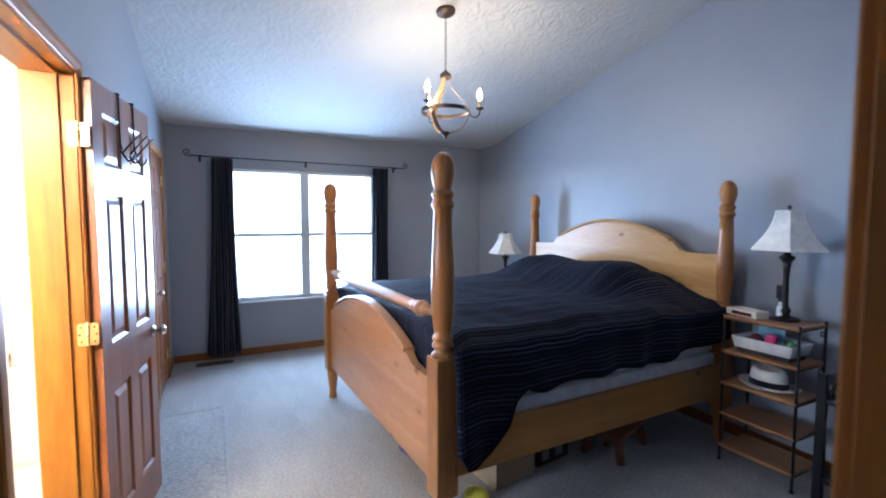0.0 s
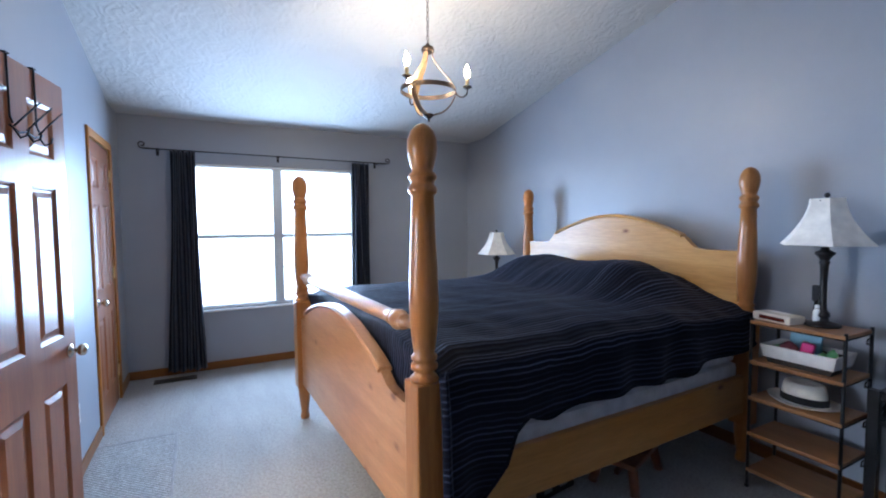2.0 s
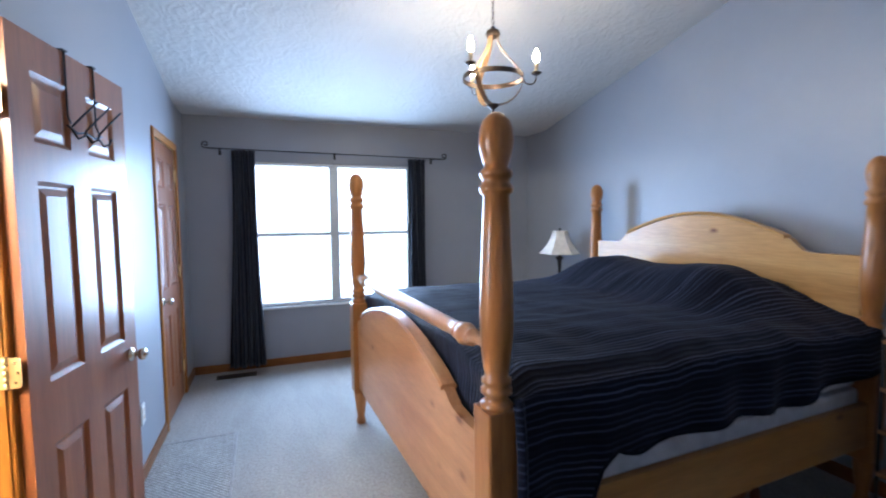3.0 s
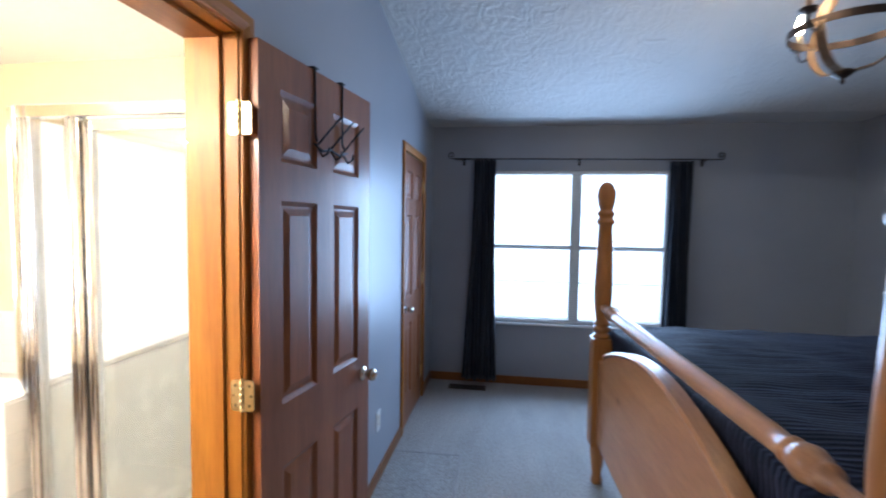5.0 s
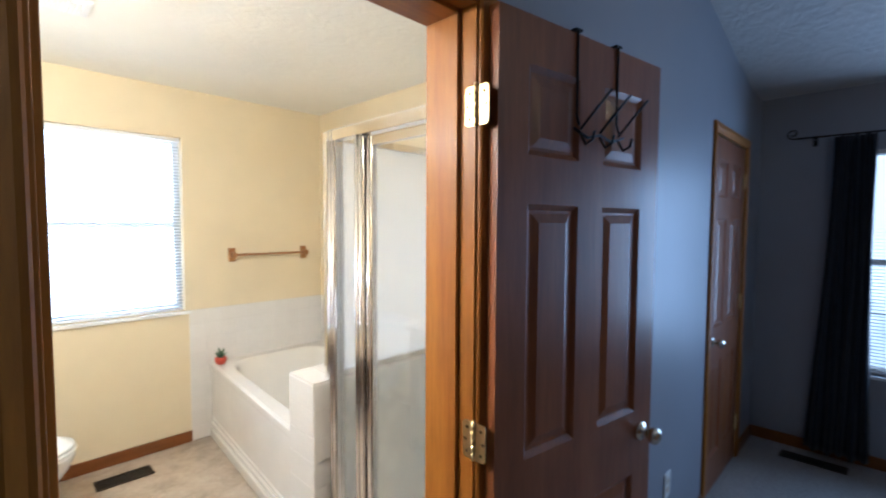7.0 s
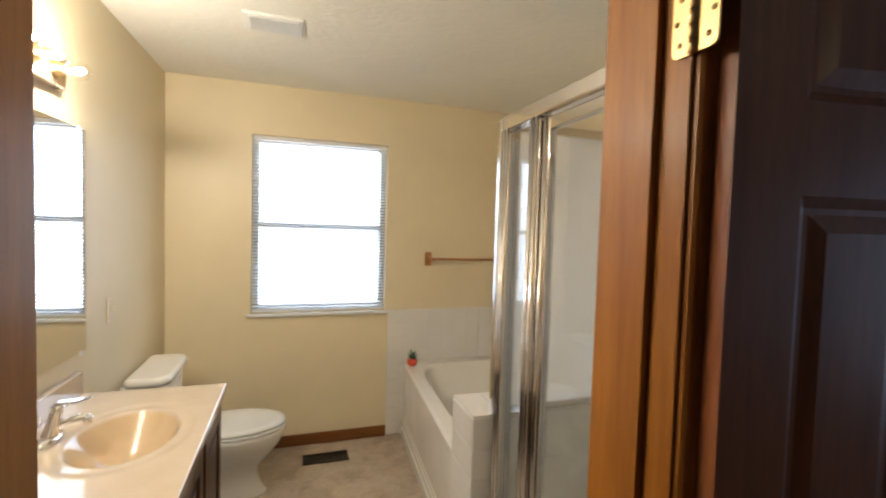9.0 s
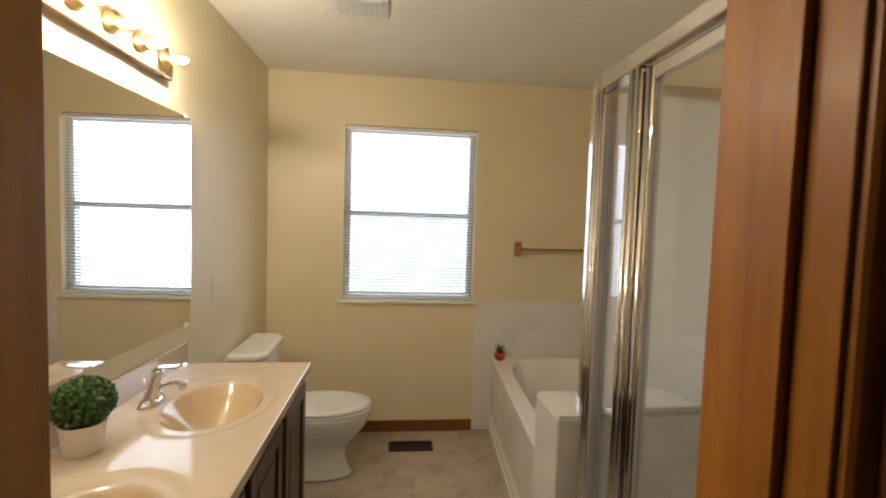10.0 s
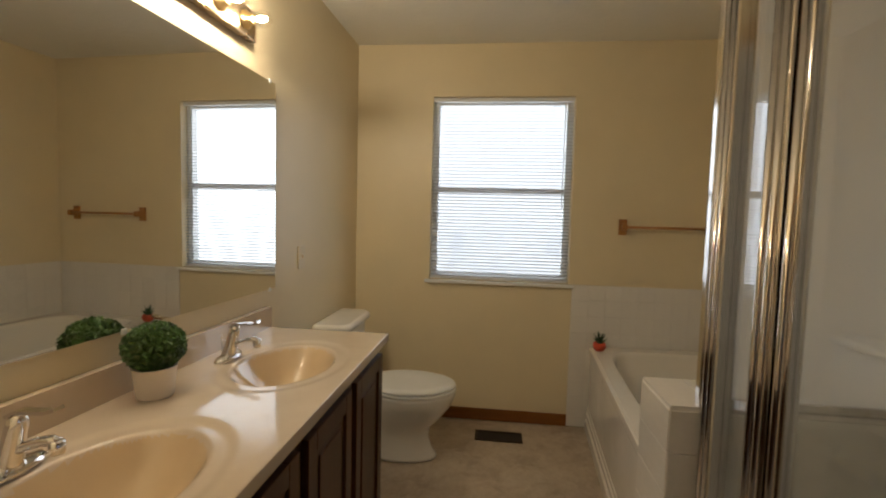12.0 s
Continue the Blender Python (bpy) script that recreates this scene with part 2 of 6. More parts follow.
M = {}
M["almond"] = plain("almond_plastic", (0.70, 0.61, 0.45), 0.4, 0, 0.03)
M["screw"] = plain("screw_head", (0.20, 0.13, 0.06), 0.4, 0.9, 0.2)
M["blue"] = painted_wall("blue_grey_paint", (0.298, 0.312, 0.351))
M["cream"] = painted_wall("cream_paint", (0.74, 0.635, 0.43))
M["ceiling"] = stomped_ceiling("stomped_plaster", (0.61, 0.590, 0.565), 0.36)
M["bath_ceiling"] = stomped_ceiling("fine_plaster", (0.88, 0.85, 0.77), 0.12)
M["carpet"] = carpet_mat("carpet_pile", (0.52, 0.49, 0.46))
M["mat"] = carpet_mat("woven_mat", (0.58, 0.55, 0.52), 200.0, True)
M["binding"] = fabric("runner_binding", (0.36, 0.34, 0.33), 500, 1.0, 0.0)
M["vinyl"] = vinyl_mat("vinyl_floor")
M["hall"] = painted_wall("hall_paint", (0.55, 0.52, 0.47))
M["trim_x"] = wood("oak_trim_x", (0.43, 0.172, 0.016), (0.27, 0.090, 0.007), "x", 0.42, False, 0.05)
M["trim_y"] = wood("oak_trim_y", (0.43, 0.172, 0.016), (0.27, 0.090, 0.007), "y", 0.42, False, 0.05)
M["trim_z"] = wood("oak_trim_z", (0.43, 0.172, 0.016), (0.27, 0.090, 0.007), "z", 0.42, False, 0.05)
M["base_x"] = wood("oak_base_x", (0.27, 0.105, 0.022), (0.16, 0.055, 0.010), "x", 0.42, False, 0.08)
M["base_y"] = wood("oak_base_y", (0.27, 0.105, 0.022), (0.16, 0.055, 0.010), "y", 0.42, False, 0.08)
M["door"] = wood("stained_door", (0.30, 0.105, 0.032), (0.19, 0.058, 0.016), "z", 0.40, False, 0.40)
M["pine_x"] = wood("pine_x", (0.50, 0.25, 0.065), (0.37, 0.165, 0.036), "x", 0.32, True)
M["pine_y"] = wood("pine_y", (0.62, 0.365, 0.135), (0.50, 0.265, 0.080), "y", 0.32, True)
M["pine_foot"] = wood("pine_footboard", (0.50, 0.262, 0.118), (0.38, 0.175, 0.070), "y", 0.32, True)
M["pine_z"] = wood("pine_z", (0.46, 0.20, 0.055), (0.32, 0.125, 0.030), "z", 0.28, True)
M["oak_z"] = wood("vanity_oak", (0.095, 0.038, 0.013), (0.045, 0.017, 0.006), "z", 0.4)
M["shelf_wood"] = wood("shelf_board", (0.45, 0.22, 0.09), (0.32, 0.15, 0.06), "y", 0.35)
M["bar_wood"] = wood("towel_bar_oak", (0.50, 0.25, 0.08), (0.36, 0.16, 0.05), "y", 0.4)
M["stool_wood"] = wood("stool_wood", (0.26, 0.09, 0.04), (0.15, 0.05, 0.025), "y", 0.4)
M["black"] = plain("black_iron", (0.016, 0.016, 0.018), 0.42, 0.6, 0.2)
M["bronze"] = plain("lamp_bronze", (0.02, 0.017, 0.016), 0.35, 0.5, 0.25)
M["brown_iron"] = plain("chandelier_iron", (0.075, 0.05, 0.035), 0.45, 0.7, 0.3)
M["strap"] = wood("chandelier_strap", (0.30, 0.19, 0.10), (0.18, 0.11, 0.055), "z", 0.5)
M["brass"] = plain("polished_brass", (0.85, 0.63, 0.30), 0.34, 1.0, 0.06, relief=0.02)
M["nickel"] = plain("satin_nickel", (0.70, 0.66, 0.58), 0.22, 1.0, 0.05, relief=0.02)
M["chrome"] = plain("chrome", (0.80, 0.80, 0.82), 0.09, 1.0, 0.03, relief=0.0)
M["shower_metal"] = plain("shower_frame_metal", (0.72, 0.69, 0.66), 0.10, 1.0, 0.04, relief=0.0)
M["white"] = plain("white_plastic", (0.80, 0.80, 0.78), 0.45, 0, 0.03)
M["vinyl_frame"] = plain("window_vinyl", (0.78, 0.78, 0.77), 0.4, 0, 0.03)
M["slat"] = plain("blind_slat", (0.48, 0.48, 0.47), 0.45, 0, 0.02, random_piece=0.06)
M["porcelain"] = plain("porcelain", (0.80, 0.78, 0.73), 0.12, 0, 0.02, relief=0.0, coat=0.4)
M["acrylic"] = plain("tub_acrylic", (0.80, 0.77, 0.72), 0.16, 0, 0.02, relief=0.0, coat=0.3)
M["marble"] = plain("cultured_marble", (0.52, 0.43, 0.335), 0.13, 0, 0.04, 9.0, 60, 0.0, coat=0.5)
# Same marble, yellowed: warm light bounced inside the bowls is put into the colour.
M["marble_warm_bounce"] = plain("cultured_marble_warm_bounce", (0.53, 0.40, 0.25), 0.13, 0, 0.04, 9.0, 60, 0.0, coat=0.5)
M["tile"] = plain("white_tile", (0.78, 0.75, 0.71), 0.14, 0, 0.02, relief=0.0, coat=0.3, random_piece=0.04)
M["grout"] = plain("grout", (0.76, 0.73, 0.69), 0.8, 0, 0.06)
M["surround"] = plain("shower_panel", (0.86, 0.85, 0.80), 0.25, 0, 0.03, relief=0.0)
M["vent_dark"] = plain("vent_bronze", (0.045, 0.032, 0.022), 0.45, 0.6, 0.2)
M["curtain"] = fabric("curtain_cloth", (0.006, 0.0095, 0.020), 700)
M["comforter"] = striped_comforter()
M["sheet"] = fabric("box_spring_cover", (0.62, 0.61, 0.62), 900)
M["shade"] = fabric("lamp_shade_cloth", (0.80, 0.76, 0.70), 600)
M["straw"] = fabric("hat_straw", (0.72, 0.68, 0.60), 400)
M["band"] = fabric("hat_band", (0.012, 0.012, 0.013), 600)
M["liner"] = fabric("basket_liner", (0.70, 0.68, 0.66), 500)
M["wicker"] = plain("dark_wicker", (0.03, 0.022, 0.018), 0.6, 0, 0.3, 20, 90, 0.6, 0.004)
M["card"] = plain("cardboard", (0.40, 0.29, 0.17), 0.85, 0, 0.08)
M["beige"] = plain("beige_plastic", (0.66, 0.60, 0.50), 0.4, 0, 0.05)
M["screen"] = plain("dark_red_display", (0.10, 0.02, 0.015), 0.2, 0, 0.3)
M["pink"] = plain("pink_plastic", (0.75, 0.03, 0.22), 0.4)
M["green"] = plain("green_plastic", (0.10, 0.28, 0.10), 0.45)
M["skyblue"] = plain("pale_blue_card", (0.30, 0.55, 0.70), 0.5)
M["maroon"] = plain("maroon_cloth", (0.12, 0.015, 0.03), 0.7)
M["yellow"] = plain("yellow_plastic", (0.70, 0.62, 0.05), 0.5)
M["blueplastic"] = plain("blue_fabric", (0.06, 0.07, 0.22), 0.7)
M["leaf"] = plain("box_leaf", (0.045, 0.105, 0.018), 0.45, 0, 0.35, 30, 90, 0.1)
M["succulent"] = plain("succulent_leaf", (0.05, 0.11, 0.045), 0.5, 0, 0.2)
M["terracotta"] = plain("red_pot", (0.55, 0.07, 0.03), 0.4, 0, 0.1)
M["soil"] = plain("soil", (0.03, 0.02, 0.014), 0.95, 0, 0.3)
M["pot"] = plain("white_clay_pot", (0.80, 0.74, 0.68), 0.55, 0, 0.05)
M["candle"] = plain("candle_sleeve", (0.60, 0.48, 0.30), 0.5)
M["flame"] = glow_mat("candle_bulb_glow", (1.0, 0.74, 0.42), 225)
M["globe"] = glow_mat("filament_glow", (1.0, 0.82, 0.56), 2050)
M["bulb_glass"] = thin_glass("bulb_glass", (0.99, 0.98, 0.96), 0.03, 0.4)
M["pane"] = thin_glass("window_pane", (0.98, 0.98, 0.98), 0.02, 0.5)
M["shower_glass"] = thin_glass("shower_glass", (0.98, 0.98, 0.975), 0.085, 0.85)
M["obscure_glass"] = obscure_glass()
M["sky_bed"] = sky_glow("sky_glow_bedroom", (0.88, 0.95, 1.0), 1.9, 1.05)
M["sky_bath"] = sky_glow("sky_glow_bathroom", (0.93, 0.97, 1.0), 6.8, 1.25)
M["grass"] = carpet_mat("lawn", (0.07, 0.10, 0.03), 40.0)


def mirror_mat():
    m, nt, b = mat_new("mirror_silver")
    b.inputs["Base Color"].default_value = (0.88, 0.88, 0.86, 1)
    b.inputs["Metallic"].default_value, b.inputs["Roughness"].default_value = 1.0, 0.012
    return m


M["mirror"] = mirror_mat()


# ---- building helpers ----
def add_box(bm, x0, x1, y0, y1, z0, z1, bevel=0.0, m=None):
    vs = [bm.verts.new((x, y, z)) for x in (x0, x1) for y in (y0, y1) for z in (z0, z1)]
    fs = [bm.faces.new([vs[i] for i in q]) for q in ((0, 1, 3, 2), (4, 6, 7, 5), (0, 4, 5, 1), (2, 3, 7, 6), (0, 2, 6, 4), (1, 5, 7, 3))]
    if bevel:
        edges = list({e for f in fs for e in f.edges})
        r = bmesh.ops.bevel(bm, geom=edges, offset=bevel, segments=2, affect="EDGES", profile=0.6)
        vs = list({v for f in r["faces"] for v in f.verts} | {v for v in vs if v.is_valid})
    if m is not None:
        bmesh.ops.transform(bm, matrix=m, verts=[v for v in vs if v.is_valid])
    return bm


def box(x0, x1, y0, y1, z0, z1, bevel=0.0):
    return add_box(bmesh.new(), x0, x1, y0, y1, z0, z1, bevel)


def add_lathe(bm, profile, segs=20, m=None, caps=True):
    """A body of revolution about z from (radius, z) pairs, bottom to top."""
    rings = []
    for r, z in profile:
        rings.append([bm.verts.new((r * math.cos(2 * math.pi * i / segs), r * math.sin(2 * math.pi * i / segs), z)) for i in range(segs)])
    for a, b in zip(rings, rings[1:]):
        for i in range(segs):
            f = bm.faces.new((a[i], a[(i + 1) % segs], b[(i + 1) % segs], b[i]))
            f.smooth = True
    if caps:
        bm.faces.new(rings[0][::-1])
        bm.faces.new(rings[-1])
    if m is not None:
        bmesh.ops.transform(bm, matrix=m, verts=[v for r in rings for v in r])
    return bm


def lathe(profile, segs=20, m=None, caps=True):
    return add_lathe(bmesh.new(), profile, segs, m, caps)


def add_prism(bm, poly, axis, d0, d1):
    """A polygon of (a, b) pairs pushed along an axis: x takes (y, z), y takes (x, z), z takes (x, y)."""
    def at(p, d):
        return {"x": (d, p[0], p[1]), "y": (p[0], d, p[1]), "z": (p[0], p[1], d)}[axis]
    a = [bm.verts.new(at(p, d0)) for p in poly]
    b = [bm.verts.new(at(p, d1)) for p in poly]
    bm.faces.new(a)
    bm.faces.new(b[::-1])
    for i in range(len(poly)):
        j = (i + 1) % len(poly)
        bm.faces.new((a[i], b[i], b[j], a[j]))
    bmesh.ops.recalc_face_normals(bm, faces=bm.faces)
    return bm


def prism(poly, axis, d0, d1):
    return add_prism(bmesh.new(), poly, axis, d0, d1)


def add_tube(bm, pts, r, segs=8, flat=None):
    """A round bar along points; flat gives (width, thickness) of a strap instead."""
    pts = [Vector(p) for p in pts]
    rings = []
    side = None
    for i, p in enumerate(pts):
        d = (pts[min(i + 1, len(pts) - 1)] - pts[max(i - 1, 0)]).normalized()
        if side is None:
            side = d.cross(Vector((0, 0, 1)))
            if side.length < 0.01:
                side = d.cross(Vector((0, 1, 0)))
        side = (side - d * side.dot(d)).normalized()
        up = side.cross(d)
        ring = []
        for k in range(segs):
            a = 2 * math.pi * (k + 0.5) / segs
            if flat:
                ca, sa = math.copysign(1, math.cos(a)), math.copysign(1, math.sin(a))
                ring.append(bm.verts.new(p + side * ca * flat[0] / 2 + up * sa * flat[1] / 2))
            else:
                ring.append(bm.verts.new(p + (side * math.cos(a) + up * math.sin(a)) * r))
        rings.append(ring)
    for a, b in zip(rings, rings[1:]):
        for k in range(segs):
            f = bm.faces.new((a[k], a[(k + 1) % segs], b[(k + 1) % segs], b[k]))
            f.smooth = not flat
    bm.faces.new(rings[0][::-1])
    bm.faces.new(rings[-1])
    bmesh.ops.recalc_face_normals(bm, faces=bm.faces)
    return bm


def tube(pts, r, segs=8, flat=None):
    return add_tube(bmesh.new(), pts, r, 4 if flat else segs, flat)


def arc(c, r, a0, a1, n, plane="xz"):
    out = []
    for i in range(n + 1):
        a = radians(a0 + (a1 - a0) * i / n)
        u, v = r * math.cos(a), r * math.sin(a)
        out.append({"xz": (c[0] + u, c[1], c[2] + v), "yz": (c[0], c[1] + u, c[2] + v), "xy": (c[0] + u, c[1] + v, c[2])}[plane])
    return out


def mesh_of(name, bm, material):
    me = bpy.data.meshes.new(name)
    bm.to_mesh(me)
    bm.free()
    for mt in (material if isinstance(material, (list, tuple)) else [material]):
        me.materials.append(mt)
    return me


def part(name, bm, material, parent, label=""):
    ob = new(name, mesh_of(name, bm, material))
    ob.parent = parent
    return tagged(ob, label)


def solid(name, bm, material, label, category, kind="", group="", m=None):
    ob = new(name, mesh_of(name, bm, material))
    if m is not None:
        ob.matrix_world = m
    return tagged(ob, label, category, group, kind)


def empty(name, m, label, category, kind="", group=""):
    ob = new(name)
    ob.empty_display_size = 0.1
    ob.matrix_basis = m
    return tagged(ob, label, category, group, kind)


# ---- the setting ----
T = 0.12


def ceil_z(y):
    return CEIL + max(0.0, FLAT - y) * SLOPE


def two_sided(bm, axis, sign):
    """Material slot 1 on faces that look along the given way."""
    bm.normal_update()
    for f in bm.faces:
        f.material_index = 1 if f.normal[axis] * sign > 0.5 else 0
    return bm


def build_walls():
    # west wall: bedroom on one side, bathroom on the other
    bm = bmesh.new()
    top = ceil_z(YS - T) + 0.02
    add_box(bm, BE, XW, YS - T, DY0 - 0.02, 0, 2.06)
    add_box(bm, BE, XW, DY1 + 0.02, 5.285, 0, 2.06)
    add_box(bm, BE, XW, 6.005, YN, 0, 2.06)
    add_box(bm, BE, BE + 0.03, 5.285, 6.005, 0, 2.06)
    add_prism(bm, [(YS - T, 2.06), (YN, 2.06), (YN, CEIL + 0.01), (FLAT, CEIL + 0.01), (YS - T, top)], "x", BE, XW)
    solid("wall_west", two_sided(bm, 0, 1), [M["cream"], M["blue"]], "painted partition wall, blue-grey to the bedroom and cream to the bathroom", "wall", "structure")
    # window wall of the bedroom
    bm = bmesh.new()
    y1 = YN + 0.15
    add_box(bm, BE, WX0, YN, y1, 0, CEIL + 0.1)
    add_box(bm, WX1, XE + T, YN, y1, 0, CEIL + 0.1)
    add_box(bm, WX0, WX1, YN, y1, 0, WZ0)
    add_box(bm, WX0, WX1, YN, y1, WZ1, CEIL + 0.1)
    solid("wall_north", bm, M["blue"], "blue-grey painted bedroom wall around the double window", "wall", "structure")
    bm = prism([(YS - T, 0), (YN, 0), (YN, CEIL + 0.01), (FLAT, CEIL + 0.01), (YS - T, top)], "x", XE, XE + T)
    solid("wall_east", bm, M["blue"], "blue-grey painted wall behind the headboard, sloping at the top", "wall", "structure")
    # south wall with the entry doorway
    bm = bmesh.new()
    add_box(bm, BE, -0.09, YS - T, YS, 0, top)
    add_box(bm, 0.71, XE, YS - T, YS, 0, top)
    add_box(bm, -0.09, 0.71, YS - T, YS, 2.06, top)
    solid("wall_south", bm, M["blue"], "blue-grey painted bedroom wall with the entry doorway", "wall", "structure")
    # hall behind the entry
    bm = bmesh.new()
    add_box(bm, -0.55, -0.45, -0.9, YS - T, 0, 2.44)
    add_box(bm, 1.05, 1.15, -0.9, YS - T, 0, 2.44)
    add_box(bm, -0.55, 1.15, -1.0, -0.9, 0, 2.44)
    solid("wall_hall", bm, M["hall"], "plain painted hallway walls outside the bedroom", "wall", "structure")
    solid("ceiling_hall", box(-0.55, 1.15, -1.0, YS - T, 2.44, 2.5), M["bath_ceiling"], "plain white hallway ceiling", "ceiling", "structure")
    # bathroom walls
    bm = bmesh.new()
    x0 = BW - 0.15
    add_box(bm, x0, BW, BS - T, BY0, 0, 2.5)
    add_box(bm, x0, BW, BY1, BN + T, 0, 2.5)
    add_box(bm, x0, BW, BY0, BY1, 0, BZ0)
    add_box(bm, x0, BW, BY0, BY1, BZ1, 2.5)
    solid("wall_bath_west", bm, M["cream"], "cream painted bathroom wall around the window", "wall", "structure")
    solid("wall_bath_south", prism([(BW, BS - T), (BE, BS - T), (BE, BS - 0.033), (BW, BS + 0.022)], "z", 0, 2.5), M["cream"], "cream painted wall behind the vanity mirror and toilet", "wall", "structure")
    solid("wall_bath_north", box(BW, BE, BN, BN + T, 0, 2.5), M["cream"], "cream painted wall above the tub and shower", "wall", "structure")
    solid("ceiling_bath", box(BW, BE, BS - 0.034, BN, BCEIL, 2.5), M["bath_ceiling"], "white textured bathroom ceiling", "ceiling", "structure")
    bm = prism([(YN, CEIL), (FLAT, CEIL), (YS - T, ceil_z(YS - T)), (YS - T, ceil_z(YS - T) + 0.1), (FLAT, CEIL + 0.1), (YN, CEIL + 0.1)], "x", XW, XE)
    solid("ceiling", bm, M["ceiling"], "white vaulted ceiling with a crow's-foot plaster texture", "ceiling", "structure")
    # floors
    solid("floor", box(XW - 0.06, XE, YS - T, YN, -0.08, 0.0), M["carpet"], "pale grey-beige cut-pile carpet with vacuum lanes", "carpet", "structure")
    solid("floor_hall", box(-0.55, 1.15, -1.0, YS - T, -0.08, 0.0), M["carpet"], "pale grey-beige cut-pile carpet in the hall", "carpet", "structure")
    solid("floor_bath", box(BW, XW - 0.06, BS, BN, -0.08, -0.004), M["vinyl"], "mottled tan sheet-vinyl bathroom floor", "floor", "structure")
    solid("backdrop_bedroom", box(WX0 - 0.7, WX1 + 0.7, YN + 0.55, YN + 0.56, -0.4, 3.0), M["sky_bed"], "bright hazy winter sky outside the bedroom window", "sky", "structure")
    solid("backdrop_bathroom", box(BW - 0.56, BW - 0.55, BY0 - 0.7, BY1 + 0.7, 0.2, 3.0), M["sky_bath"], "bright hazy winter sky outside the bathroom window", "sky", "structure")
    bm = bmesh.new()
    bmesh.ops.create_grid(bm, x_segments=2, y_segments=2, size=400)
    for v in bm.verts:
        v.co.z = -3.0
    solid("ground", bm, M["grass"], "distant lawn far below the upstairs windows", "ground", "structure")


def baseboard(name, x0, x1, y0, y1, mat_name, label):
    bm = box(x0, x1, y0, y1, 0.0, 0.078, 0.004)
    solid(name, bm, M[mat_name], label, "baseboard", "structure")


def build_trim():
    lab = "stained oak baseboard along the wall"
    t = 0.013
    baseboard("baseboard_north", XW, XE, YN - t, YN, "base_x", lab)
    baseboard("baseboard_east", XE - t, XE, YS, YN - t - 0.002, "base_y", lab)
    baseboard("baseboard_west_1", XW, XW + t, DY1 + 0.08, 5.228, "base_y", lab)
    baseboard("baseboard_west_2", XW, XW + t, 6.062, YN - t - 0.002, "base_y", lab)
    baseboard("baseboard_west_3", XW, XW + t, YS, DY0 - 0.08, "base_y", lab)
    baseboard("baseboard_bath_west", BW, BW + t, BS, 3.511, "base_y", "stained oak baseboard under the bathroom window")
    baseboard("baseboard_bath_south", BW + t + 0.002, -1.86, BS, BS + t, "base_x", "stained oak baseboard behind the toilet")


CASING = [(0, 0), (0.057, 0), (0.057, 0.010), (0.050, 0.016), (0.030, 0.017), (0.012, 0.012), (0.004, 0.012), (0, 0.008)]


def casing_set(name, x_face, out, y0, y1, top, label):
    """Moulded oak casing on a wall that runs along y: two legs and a mitred head; out is +1 or -1 along x."""
    ob = empty(name, Matrix(), label, "door casing", "structure")
    for nm, y, s in (("leg", y0, -1), ("leg", y1, 1)):
        bm = bmesh.new()
        lo = [bm.verts.new((x_face + out * d, y + s * (0.006 + w), 0)) for w, d in CASING]
        hi = [bm.verts.new((x_face + out * d, y + s * (0.006 + w), top + 0.006 + w)) for w, d in CASING]
        n = len(CASING)
        for i in range(n):
            bm.faces.new((lo[i], lo[(i + 1) % n], hi[(i + 1) % n], hi[i]))
        bm.faces.new(lo)
        bm.faces.new(hi[::-1])
        bmesh.ops.recalc_face_normals(bm, faces=bm.faces)
        part(nm, bm, M["trim_z"], ob)
    bm = bmesh.new()
    a = [bm.verts.new((x_face + out * d, y0 - 0.006 - w, top + 0.006 + w)) for w, d in CASING]
    b = [bm.verts.new((x_face + out * d, y1 + 0.006 + w, top + 0.006 + w)) for w, d in CASING]
    n = len(CASING)
    for i in range(n):
        bm.faces.new((a[i], a[(i + 1) % n], b[(i + 1) % n], b[i]))
    bm.faces.new(a)
    bm.faces.new(b[::-1])
    bmesh.ops.recalc_face_normals(bm, faces=bm.faces)
    part("head", bm, M["trim_y"], ob)
    return ob


